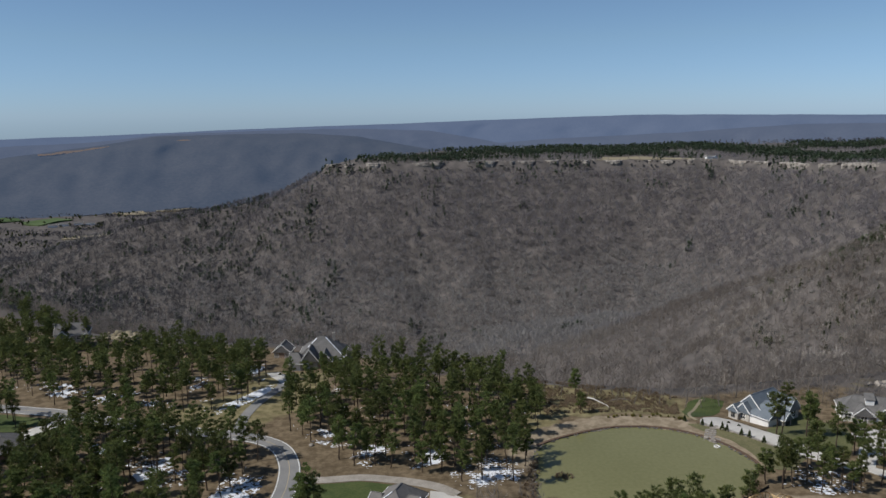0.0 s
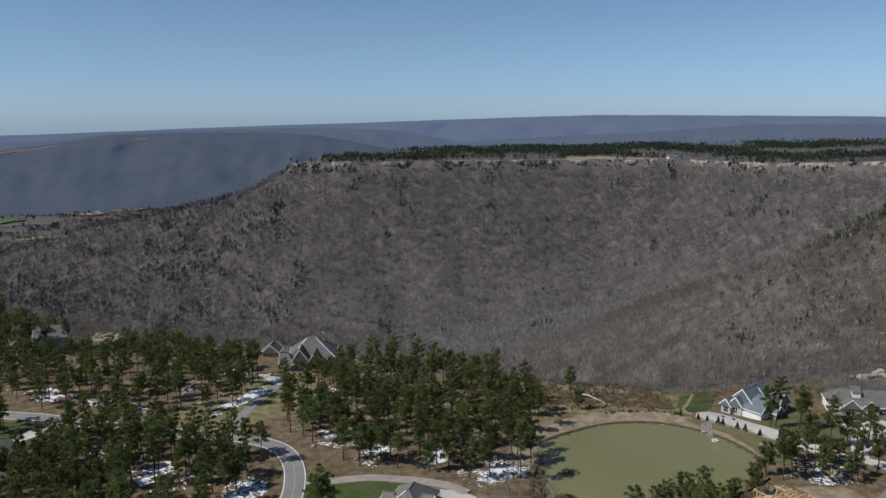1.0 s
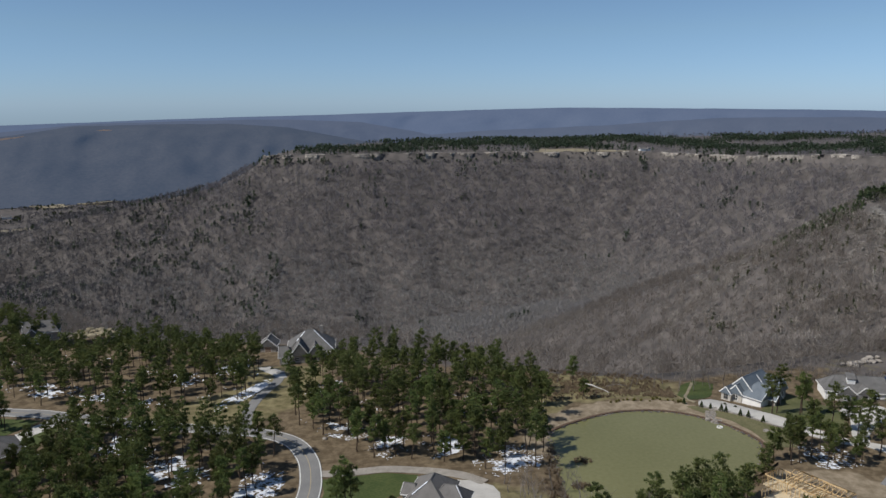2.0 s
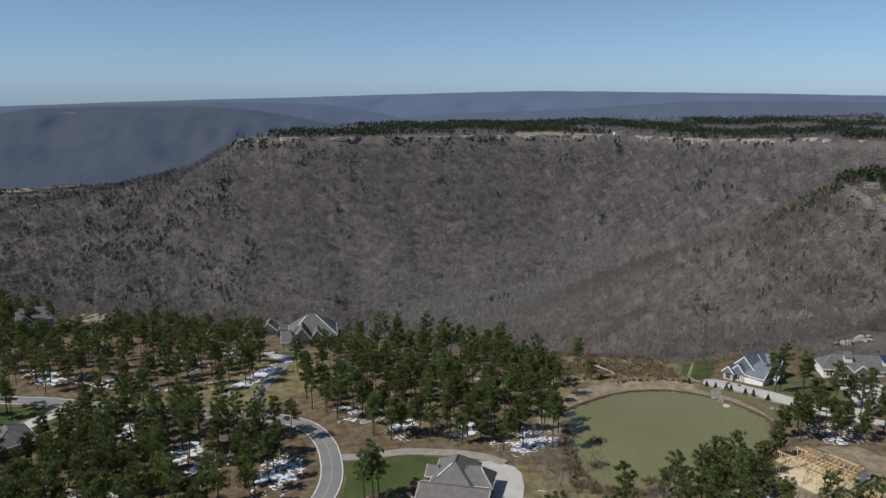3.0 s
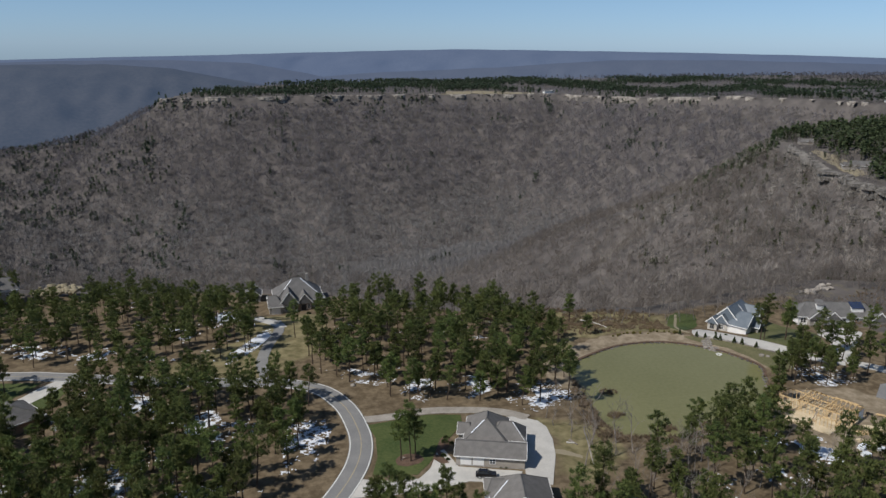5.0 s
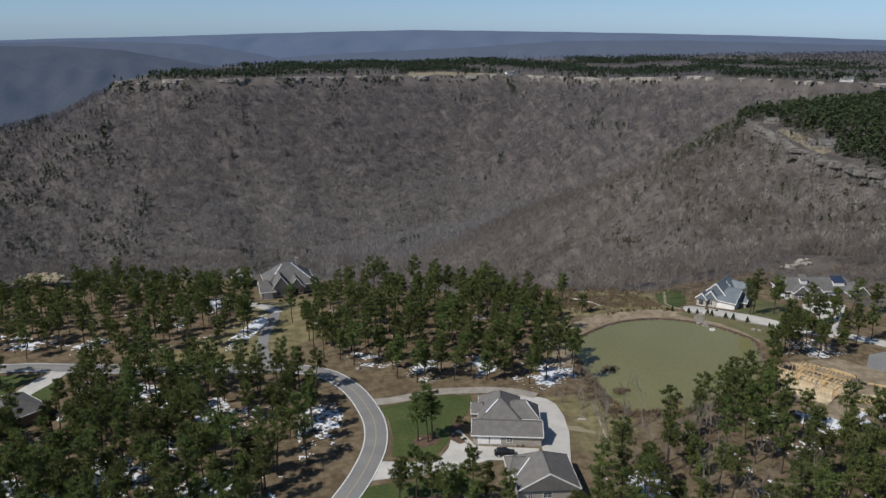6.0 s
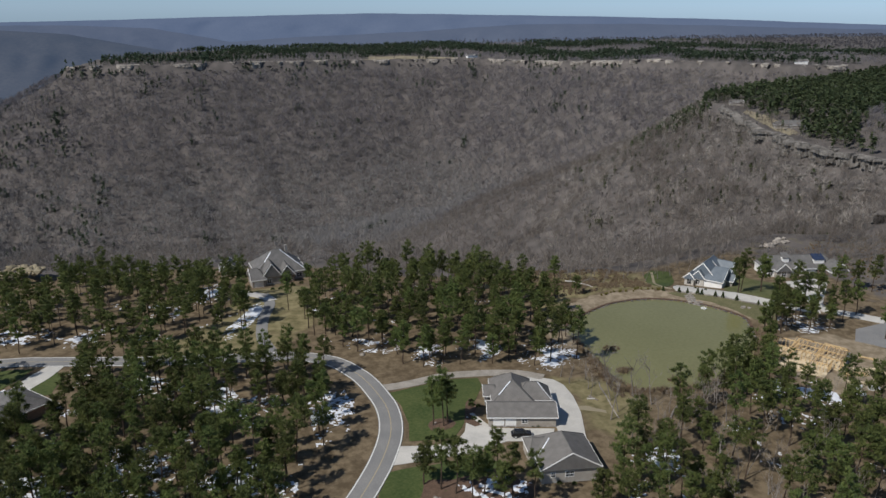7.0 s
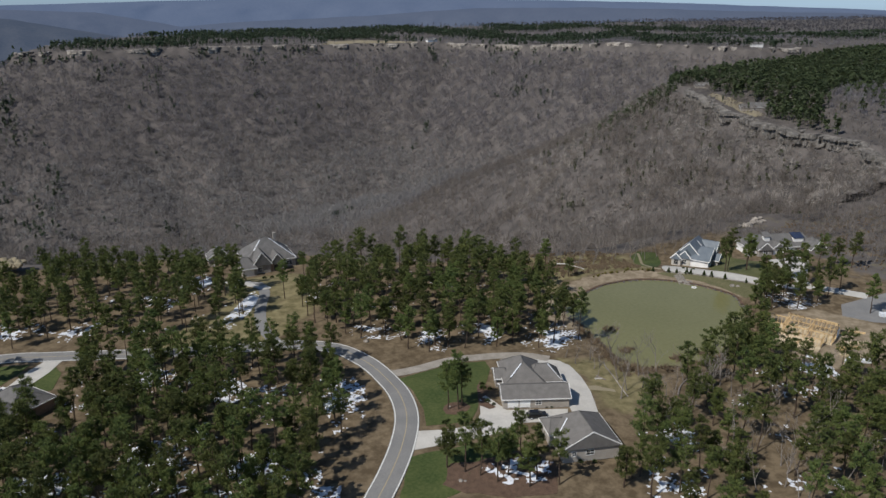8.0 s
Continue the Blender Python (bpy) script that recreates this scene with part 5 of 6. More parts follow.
# ---- houses ----
def roof_solid(bm, x0, y0, x1, y1, ze, zr, axis, hip0, hip1, thick=0.22):
    """A hipped or gabled roof shell; axis: the way that its ridge runs; hip0, hip1: how far the ridge stops short of each end."""
    if axis == "x":
        r0, r1 = (x0 + hip0, (y0 + y1) / 2, zr), (x1 - hip1, (y0 + y1) / 2, zr)
    else:
        r0, r1 = ((x0 + x1) / 2, y0 + hip0, zr), ((x0 + x1) / 2, y1 - hip1, zr)
    top = [(x0, y0, ze), (x1, y0, ze), (x1, y1, ze), (x0, y1, ze)]
    low = [(x, y, z - thick) for x, y, z in top]
    pts = low + top + [r0, r1]
    if axis == "x":
        faces = [(4, 5, 9, 8), (6, 7, 8, 9), (5, 6, 9), (7, 4, 8)]
    else:
        faces = [(5, 6, 9, 8), (7, 4, 8, 9), (4, 5, 8), (6, 7, 9)]
    faces += [(0, 1, 5, 4), (1, 2, 6, 5), (2, 3, 7, 6), (3, 0, 4, 7), (3, 2, 1, 0)]
    solid(bm, pts, faces)
    return top, r0, r1


def wing(house, x0, y0, x1, y1, h, rise, axis, hip0, hip1, wall, roof, base=0.0, over=0.45, trim=None):
    """Walls, roof and white edging of one block of a house."""
    trim = trim or WHITE
    bm = boxes((x0, y0, base - 0.6, x1, y1, base + h))
    k = (rise - 0.05) * 0.94
    z = base + h
    if hip0 == 0 or hip1 == 0:
        if axis == "x":
            m, ends = (y0 + y1) / 2, [(x0, x0 + 0.2)] * (hip0 == 0) + [(x1 - 0.2, x1)] * (hip1 == 0)
            for a, b in ends:
                solid(bm, [(a, y0, z), (a, y1, z), (a, m, z + k), (b, y0, z), (b, y1, z), (b, m, z + k)], ((0, 1, 2), (5, 4, 3), (0, 3, 4, 1), (1, 4, 5, 2), (2, 5, 3, 0)))
        else:
            m, ends = (x0 + x1) / 2, [(y0, y0 + 0.2)] * (hip0 == 0) + [(y1 - 0.2, y1)] * (hip1 == 0)
            for a, b in ends:
                solid(bm, [(x0, a, z), (x1, a, z), (m, a, z + k), (x0, b, z), (x1, b, z), (m, b, z + k)], ((0, 1, 2), (5, 4, 3), (0, 3, 4, 1), (1, 4, 5, 2), (2, 5, 3, 0)))
    part("wall", bm, wall, house)
    bm = bmesh.new()
    slope = rise / ((y1 - y0 if axis == "x" else x1 - x0) / 2)
    ze = base + h + 0.15 - over * slope * 0.5
    X0, Y0, X1, Y1 = x0 - over, y0 - over, x1 + over, y1 + over
    a0, a1 = (over * 0 if hip0 == 0 else hip0 + over), (0 if hip1 == 0 else hip1 + over)
    top, r0, r1 = roof_solid(bm, X0, Y0, X1, Y1, ze, base + h + rise + 0.15, axis, a0, a1)
    part("roof", bm, roof, house)
    bm = bmesh.new()
    beam(bm, (r0[0], r0[1], r0[2] + 0.02), (r1[0], r1[1], r1[2] + 0.02), 0.26, 0.08)
    for end, ridge_end, corners in ((hip0, r0, (0, 3) if axis == "x" else (0, 1)), (hip1, r1, (1, 2) if axis == "x" else (2, 3))):
        for k in corners if end else ():
            beam(bm, (top[k][0], top[k][1], top[k][2] + 0.03), (ridge_end[0], ridge_end[1], ridge_end[2] + 0.03), 0.22, 0.07)
    part("ridge_cap", bm, CAP if roof is not METAL_BLUE else METAL_BLUE, house, "darker ridge and hip shingles")
    bm = bmesh.new()
    e = 0.05
    c = [(X0 - e, Y0 - e), (X1 + e, Y0 - e), (X1 + e, Y1 + e), (X0 - e, Y1 + e)]
    for i in range(4):
        end = (i in (1, 3)) if axis == "x" else (i in (0, 2))
        hip = {("x", 3): hip0, ("x", 1): hip1, ("y", 0): hip0, ("y", 2): hip1}.get((axis, i), 1)
        a, b = c[i], c[(i + 1) % 4]
        if end and hip == 0:
            apex = r0 if i in (3, 0) and (axis, i) in (("x", 3), ("y", 0)) else r1
            apex = ((apex[0] - e, apex[1], apex[2]) if (axis, i) == ("x", 3) else (apex[0] + e, apex[1], apex[2]) if (axis, i) == ("x", 1) else
                    (apex[0], apex[1] - e, apex[2]) if (axis, i) == ("y", 0) else (apex[0], apex[1] + e, apex[2]))
            for p in (a, b):
                beam(bm, (*p, ze - 0.06), (apex[0], apex[1], apex[2] - 0.06), 0.1, 0.3)
        else:
            beam(bm, (*a, ze - 0.1), (*b, ze - 0.1), 0.1, 0.28)
    part("fascia", bm, trim, house, "white painted eaves board")
    return top, r0, r1


def opening(house, name, face, u, z, w, h, at, frame_mat=None, pane_mat=None, bars=True):
    """A window or door on a wall; face: which way the wall looks; at: the wall's plane; u: the middle along the wall."""
    frame_mat, pane_mat = frame_mat or WHITE, pane_mat or GLASS
    sx = {"-y": (1, 0), "+y": (1, 0), "-x": (0, 1), "+x": (0, 1)}[face]
    sgn = -1 if face[0] == "-" else 1

    def row(u0, u1, d0, d1, z0, z1):
        a, b = sorted((at + sgn * d0, at + sgn * d1))
        return (u0, a, z0, u1, b, z1) if sx == (1, 0) else (a, u0, z0, b, u1, z1)

    t = 0.12
    rows = [row(u - w / 2 - t, u + w / 2 + t, -0.02, 0.08, z - t, z), row(u - w / 2 - t, u + w / 2 + t, -0.02, 0.08, z + h, z + h + t),
            row(u - w / 2 - t, u - w / 2, -0.02, 0.08, z, z + h), row(u + w / 2, u + w / 2 + t, -0.02, 0.08, z, z + h)]
    if bars:
        rows += [row(u - 0.04, u + 0.04, 0.0, 0.07, z, z + h), row(u - w / 2, u + w / 2, 0.0, 0.065, z + h / 2 - 0.04, z + h / 2 + 0.04)]
    ob = part(name, boxes(*rows), frame_mat, house)
    part("pane" if pane_mat is GLASS else "panel", boxes(row(u - w / 2, u + w / 2, -0.03, 0.04, z, z + h)), pane_mat, ob)
    return ob


def strip(house, a, b, name="snow_strip", w=0.3, material=None, label="narrow strip of leftover snow on the roof"):
    bm = bmesh.new()
    beam(bm, a, b, w, 0.1)
    part(name, bm, material or SNOW, house, label)


def place(x, y, rot, z=None):
    return pose(x, y, land1(x, y) if z is None else z, 0, 0, rot)


# house with the garage forecourt
h = thing("house", place(-19.4, 164.9, -20.5, 2.2) @ Matrix.Diagonal((0.92, 0.92, 0.92, 1)), "beige house with grey shingle hip roofs and a double garage", "house")
top, r0, r1 = wing(h, 0, 0, 17.6, 8.2, 3.0, 2.0, "x", 0, 0, SIDING, SHINGLE_WARM)
wing(h, 1.6, 7.4, 12.6, 21.4, 3.0, 4.2, "y", 5.5, 4.5, SIDING, SHINGLE_WARM)
wing(h, 8.0, 9.4, 17.4, 17.0, 3.0, 3.4, "x", 3.0, 3.2, SIDING, SHINGLE_WARM)
wing(h, -0.4, 12.0, 3.2, 17.6, 2.8, 1.7, "x", 0, 1.0, STONE, SHINGLE_WARM)
wing(h, 3.0, 18.0, 8.6, 22.6, 2.9, 2.2, "y", 1.0, 2.0, SIDING, SHINGLE_WARM)
strip(h, (6.5, 12.3, 7.0), (3.2, 9.0, 4.62), w=0.34)
strip(h, (14.1, 13.0, 6.45), (17.6, 9.3, 3.2), w=0.34)
opening(h, "garage_door", "-y", 2.6, 0.1, 2.6, 2.2, 0, WHITE, WHITE, False)
opening(h, "garage_door", "-y", 5.8, 0.1, 2.6, 2.2, 0, WHITE, WHITE, False)
opening(h, "window", "-y", 9.4, 1.2, 1.4, 1.2, 0)
opening(h, "window", "+x", 2.5, 1.0, 1.3, 1.3, 17.6)
opening(h, "window", "+x", 14.0, 1.0, 1.6, 1.4, 17.4)
for px in (16.0, 17.3):
    part("porch_post", boxes((px - 0.12, 8.4 if px > 17 else 8.0, -0.2, px + 0.12, 8.64 if px > 17 else 8.24, 2.9)), WHITE, h)
part("stone_base", boxes((-0.06, -0.06, -0.3, 17.66, 0.02, 0.5)), STONE, h, "low stone base course")

# neighbour with a gable towards the pines
h = thing("house", place(-17.9, 140.4, -13, 2.2) @ Matrix.Diagonal((0.8, 0.9, 0.95, 1)), "grey-roofed beige house with a broad gable end", "house")
wing(h, 0, 0, 16.0, 14.0, 3.1, 3.9, "y", 0, 4.5, SIDING, SHINGLE_WARM)
wing(h, -1.2, 7.0, 6.0, 14.6, 3.0, 2.0, "x", 1.5, 0.5, SIDING, SHINGLE_WARM)
strip(h, (0.4, 5.4, 3.5), (4.6, 9.4, 5.56), w=0.3)
opening(h, "window", "-y", 7.6, 1.0, 2.2, 1.3, 0)
opening(h, "window", "-y", 3.0, 1.0, 1.1, 1.2, 0)

# many-gabled house on the rim
h = thing("house", place(-47.0, 299.0, 2, -2.9) @ Matrix.Diagonal((1.05, 1.05, 1.05, 1)), "stone house with steep grey gables on the plateau rim", "house")
wing(h, -8.4, 2, 9.4, 17.5, 3.4, 6.6, "x", 7.4, 8.2, STONE, SHINGLE)
wing(h, -6.6, -1.2, -0.6, 9.0, 3.6, 4.4, "y", 0, 3.0, STONE, SHINGLE)
wing(h, -0.4, -0.6, 4.6, 9.0, 3.2, 3.4, "y", 0, 3.0, BRICKISH, SHINGLE)
wing(h, -11.0, -2.6, -6.2, 6.0, 3.0, 3.0, "x", 0, 2.0, STONE, SHINGLE)
strip(h, (1.63, 9.34, 9.83), (9.6, 1.8, 3.58), w=0.35)
strip(h, (-1.8, 8.9, 9.49), (-4.9, 5.65, 6.79), w=0.35)
opening(h, "window", "-y", -3.6, 4.3, 1.3, 1.5, -1.2)
opening(h, "window", "-y", -4.6, 0.8, 1.4, 1.6, -1.2)
opening(h, "front_door", "-y", 1.6, 0.1, 1.8, 2.4, -0.6, STONE, DARK, False)
opening(h, "window", "-y", 3.6, 0.9, 0.9, 1.4, -0.6)
opening(h, "window", "-y", 7.0, 0.9, 2.0, 1.5, 2)
opening(h, "window", "+x", 9.0, 0.9, 3.0, 1.8, 9.4)
opening(h, "garage_door", "-y", -8.6, 0.1, 3.0, 2.2, -2.6, WHITE, WHITE, False)
part("chimney", boxes((4.0, 12.0, 7.0, 5.0, 13.0, 10.6)), STONE, h)

h = thing("garden_house", place(-65.0, 313.0, -4, -2.9) @ Matrix.Diagonal((1.05, 1.05, 1.05, 1)), "small stone outbuilding with a steep grey gable", "outbuilding")
wing(h, -3.2, 0, 3.2, 6.5, 2.7, 2.9, "y", 0, 0, STONE, SHINGLE)
opening(h, "door", "-y", 0.0, 0.1, 2.4, 2.1, 0, WHITE, BRICKISH, False)

# white house above the pond
h = thing("house", place(106.8, 232.8, 33, -2.9) @ Matrix.Diagonal((1.1, 1.1, 1.12, 1)), "white and stone house with a blue-grey roof above the pond", "house")
wing(h, 2.0, 3.2, 16.5, 11.8, 3.3, 4.5, "x", 0, 3.5, PALE_STONE, METAL_BLUE)
wing(h, 0, 0, 9.4, 6.4, 3.0, 3.6, "y", 0, 2.4, WHITE, METAL_BLUE)
wing(h, -0.3, 6.2, 6.0, 10.2, 3.2, 2.4, "x", 0, 1.0, PALE_STONE, METAL_BLUE)
wing(h, -1.5, 9.2, 5.0, 12.4, 2.8, 1.8, "x", 0, 1.0, PALE_STONE, METAL_BLUE)
wing(h, 10.2, 0.4, 15.6, 8.0, 3.2, 3.5, "y", 0, 2.0, STONE, METAL_BLUE)
wing(h, 4.4, -2.2, 7.8, 2.4, 2.6, 1.9, "y", 0, 1.0, STONE, METAL_BLUE)
wing(h, 15.0, 4.6, 20.0, 9.6, 2.8, 2.6, "x", 1.5, 2.5, PALE_STONE, METAL_BLUE)
opening(h, "garage_door", "-x", 3.2, 0.1, 4.8, 2.3, 0, WHITE, WHITE, False)
opening(h, "window", "-x", 8.2, 3.2, 1.2, 1.1, -0.3)
opening(h, "window", "-x", 8.2, 0.9, 1.4, 1.5, -0.3)
opening(h, "window", "-x", 10.8, 0.7, 1.3, 1.8, -1.5, STONE)
opening(h, "porch_door", "-y", 6.1, 0.1, 2.0, 2.2, -2.2, STONE, DARK, False)
opening(h, "window", "-y", 12.9, 0.8, 2.4, 1.8, 0.4)
opening(h, "window", "-y", 18.0, 0.8, 2.0, 1.6, 4.6)
strip(h, (8.6, 6.6, 7.3), (8.6, 4.2, 4.85), "roof_rib", 0.3, WHITE, "white metal roof rib")

# long house with two dormers
h = thing("house", place(133.5, 239.0, -17, -2.7) @ Matrix.Diagonal((1.17, 1.05, 1.12, 1)), "long white house with a grey roof and dormers", "house")
wing(h, 0, 0, 25.0, 9.5, 3.0, 3.6, "x", 3.5, 3.5, WHITE, SHINGLE)
wing(h, 3.0, -2.0, 7.6, 4.0, 2.9, 2.4, "y", 0, 2.0, STONE, SHINGLE)
wing(h, 8.4, -1.4, 12.4, 4.0, 2.9, 2.1, "y", 0, 2.0, WHITE, SHINGLE)
wing(h, 20.5, -5.0, 26.0, 4.0, 3.0, 3.2, "y", 0, 3.0, STONE, SHINGLE)
for dx, w, roof in ((6.2, 2.2, SHINGLE), (17.0, 3.6, SOLAR)):
    y0 = 1.4 if w > 3 else 2.0
    z0 = 4.4 if w > 3 else 5.0
    part("dormer", boxes((dx, y0, 3.4, dx + w, 4.4, z0 + 1.2)), WHITE, h)
    bm = bmesh.new()
    z1 = z0 + 1.2
    solid(bm, [(dx - 0.2, y0 - 0.2, z1), (dx + w + 0.2, y0 - 0.2, z1), (dx + w + 0.2, 4.8, z1 + 1.2), (dx - 0.2, 4.8, z1 + 1.2), (dx - 0.2, y0 - 0.2, z1 + 0.2), (dx + w + 0.2, y0 - 0.2, z1 + 0.2), (dx + w + 0.2, 4.8, z1 + 1.4), (dx - 0.2, 4.8, z1 + 1.4)],
          ((3, 2, 1, 0), (4, 5, 6, 7), (0, 1, 5, 4), (1, 2, 6, 5), (2, 3, 7, 6), (3, 0, 4, 7)))
    part("dormer_roof", bm, roof, h, "dark dormer roof")
for wx in (1.6, 14.0, 18.0):
    opening(h, "window", "-y", wx, 0.8, 1.6, 1.6, 0)
opening(h, "window", "-y", 5.3, 0.8, 1.6, 1.6, -2.0)
opening(h, "front_door", "-y", 10.4, 0.1, 1.4, 2.2, -1.4, WHITE, DARK, False)
opening(h, "garage_door", "-y", 23.2, 0.1, 3.2, 2.3, -5.0, WHITE, STONE, False)

h = thing("house", place(-126.0, 222.5, -53, 1.0), "dark grey hip-roofed house beside a concrete drive", "house")
wing(h, 0, -12, 12.5, -0.4, 2.9, 3.2, "x", 4.5, 4.5, BRICKISH, SHINGLE)
wing(h, 6.0, -15, 12.0, -8, 2.8, 2.2, "y", 2.0, 2.0, BRICKISH, SHINGLE)
opening(h, "window", "+y", 4.0, 0.9, 1.8, 1.4, -0.4)
opening(h, "window", "+y", 9.0, 0.9, 1.8, 1.4, -0.4)

h = thing("house", place(-161, 328, 16, 1.0), "distant grey-roofed house behind the pines", "house")
wing(h, -6, 0, 7, 10, 3.2, 4.0, "x", 0, 2.5, STONE, SHINGLE)
wing(h, -5, -3, 0, 4, 3.0, 2.8, "y", 0, 2.0, WHITE, SHINGLE)
opening(h, "window", "-y", 3.5, 0.9, 1.8, 1.4, 0)

sheet("bare_ledge", [(324, 428), (336, 462), (348, 500), (356, 506), (356, 484), (350, 462), (342, 444), (333, 428)], FIELD_TAN, 0.15, "bare tan ground above the cliff", "ground", 2.0, wobble=1.6)
h = thing("cabin", place(337, 446, -28), "grey-roofed cabin above the cliff", "house")
wing(h, 0, 0, 15, 8, 3.0, 2.8, "x", 0, 0, STONE, SHINGLE)
wing(h, -5.5, 1, 1, 8, 2.8, 2.0, "x", 1, 0, STONE, SHINGLE)
opening(h, "window", "-y", 4, 0.9, 2.0, 1.4, 0)
opening(h, "window", "-y", 11, 0.9, 2.6, 1.4, 0)
h = thing("cabin", place(359, 528, -25), "pale-roofed cabin near the cliff edge", "house")
wing(h, 0, 0, 10, 7, 2.8, 1.6, "x", 0, 0, SIDING, SHINGLE_WARM)
h = thing("cabin", place(486, 558, -20), "pale house in a clearing among the plateau's pines", "house")
wing(h, 0, 0, 18, 9, 3.2, 2.4, "x", 0, 0, SIDING, SHINGLE_WARM)
h = thing("house", place(500, 1432, 8), "white house on the far plateau's rim", "house")
wing(h, 0, 0, 13, 8, 3.6, 3.0, "x", 0, 0, WHITE, SHINGLE)
wing(h, 16, 2, 23, 10, 3.4, 2.4, "y", 0, 0, WHITE, SHINGLE)
h = thing("house", place(776, 884, -30), "white house on the plateau at the valley's head", "house")
wing(h, 0, 0, 16, 9, 4.0, 3.0, "x", 0, 0, WHITE, SHINGLE)
sheet("bare_ledge", TAN_CLEARING, FIELD_TAN, 0.6, "tan cleared ground on the far rim", "ground", 8.0, wobble=4.0)
for x, y in ((-1085, 2205), (-1052, 2225), (-1110, 2190), (-1020, 2228)):
    h = thing("barn", place(x, y, 20), "white farm building on the valley floor", "barn", "valley farms")
    wing(h, -12, -6, 12, 6, 5.0, 4.0, "x", 0, 0, WHITE, SHINGLE)


# ---- house being framed ----
h = thing("framed_house", place(94.6, 164.2, 118, 1.1), "half-built house of bare yellow lumber framing", "building site")
part("floor_deck", boxes((0, 0, -0.3, 14, 9, 0.12)), PLYWOOD, h)
part("lower_deck", boxes((13.5, 2.0, -0.3, 19.5, 8.5, 0.05)), PLYWOOD, h)
part("front_deck", boxes((2.0, 9.0, -0.4, 15.0, 16.5, 0.08)), PLYWOOD, h)
for k in range(13):
    for yy in (0.1, 8.9):
        if k in (4, 9) and yy < 1:
            continue
        bm = bmesh.new()
        beam(bm, (0.1 + k * 1.15, yy, 0.1), (0.1 + k * 1.15, yy, 2.9), 0.14)
        part("stud", bm, LUMBER, h)
for k in range(1, 8):
    for xx in (0.1, 7.0, 13.9):
        bm = bmesh.new()
        beam(bm, (xx, 0.1 + k * 1.1, 0.1), (xx, 0.1 + k * 1.1, 2.9), 0.14)
        part("stud", bm, LUMBER, h)
for a, b in (((0, 0.1, 3), (14, 0.1, 3)), ((0, 8.9, 3), (14, 8.9, 3)), ((0.1, 0, 3), (0.1, 9, 3)), ((13.9, 0, 3), (13.9, 9, 3)), ((7, 0, 3), (7, 9, 3)), ((0, 4.5, 3.05), (14, 4.5, 3.05))):
    bm = bmesh.new()
    beam(bm, a, b, 0.2, 0.28)
    part("top_plate", bm, LUMBER, h)
for k in range(12):
    bm = bmesh.new()
    x0 = 0.4 + k * 1.2
    if k < 5 or k > 7:
        beam(bm, (x0, -0.3, 3.1), (x0, 4.5, 5.2), 0.1, 0.24)
        beam(bm, (x0, 9.3, 3.1), (x0, 4.5, 5.2), 0.1, 0.24)
    beam(bm, (x0, 0, 3.2), (x0, 9, 3.2), 0.1, 0.22)
    part("rafter", bm, LUMBER, h)
bm = bmesh.new()
beam(bm, (0, 4.5, 5.25), (6, 4.5, 5.25), 0.12, 0.3)
part("ridge_board", bm, LUMBER, h)
for x0, y0, x1, y1 in ((13.6, 2.2, 19.3, 2.2), (13.6, 8.3, 19.3, 8.3), (19.3, 2.2, 19.3, 8.3), (2.2, 9.2, 2.2, 13.0), (2.2, 13.0, 7.0, 13.0), (14.8, 9.2, 14.8, 16.2)):
    bm = bmesh.new()
    beam(bm, (x0, y0, 2.6), (x1, y1, 2.6), 0.18, 0.25)
    for k in range(6):
        t = k / 5
        beam(bm, (x0 + (x1 - x0) * t, y0 + (y1 - y0) * t, 0), (x0 + (x1 - x0) * t, y0 + (y1 - y0) * t, 2.6), 0.13)
    part("wall_frame", bm, LUMBER, h)
for k in range(5):
    bm = bmesh.new()
    a = random.uniform(1, 12)
    beam(bm, (a, 1, 0.3), (a + random.uniform(-2, 2), 8, 2.8), 0.12)
    part("brace", bm, LUMBER, h)
part("sheathing", boxes((-0.06, 0.2, 0.1, -0.01, 3.4, 2.8)), WRAP, h, "pale sheathing panel on the end wall")


def lumber_pile(x, y, rot, n, length, material, label):
    ob = thing("lumber_pile", place(x, y, rot), label, "lumber", "building material")
    for k in range(n):
        bm = bmesh.new()
        a, z = random.uniform(-0.25, 0.25), 0.12 + 0.13 * (k % 3)
        beam(bm, (-length / 2 + random.uniform(-0.6, 0.6), (k // 3) * 0.42 + a, z), (length / 2 + random.uniform(-0.6, 0.6), (k // 3) * 0.42 - a, z + 0.02), 0.32, 0.12)
        part("plank", bm, material, ob)


for x, y, rot, n, ln, m, lb in ((93.5, 157.0, -26, 15, 7.0, PLYWOOD, "stack of pale yellow planks on bare earth"), (89.0, 156.0, -20, 12, 6.0, LUMBER, "stack of fresh framing lumber"),
                                (96.5, 153.5, 10, 9, 5.0, PLYWOOD, "loose pale boards on bare earth"), (85.5, 152.5, -35, 9, 5.0, PLYWOOD, "loose boards beside the building site"),
                                (101, 163, -40, 6, 4.0, LUMBER, "small heap of lumber near the road"), (79, 165, 20, 6, 4.0, LUMBER, "loose lumber on bare earth")):
    lumber_pile(x, y, rot, n, ln, m, lb)


def wrapped_bundle(x, y, rot, sx, sy, sz):
    bm = boxes((-sx / 2, -sy / 2, 0, sx / 2, sy / 2, sz))
    bmesh.ops.subdivide_edges(bm, edges=bm.edges[:], cuts=3, use_grid_fill=True)
    for v in bm.verts:
        v.co += Vector((0.12, 0.12, 0.1)) * noise.noise(v.co * 1.3 + Vector((x, y, 0)))
    ob = part("wrapped_bundle", bm, WRAP, None)
    ob.matrix_world = place(x, y, rot)
    tagged(ob, "white plastic-wrapped bundle of building material", "bundle", "building material")


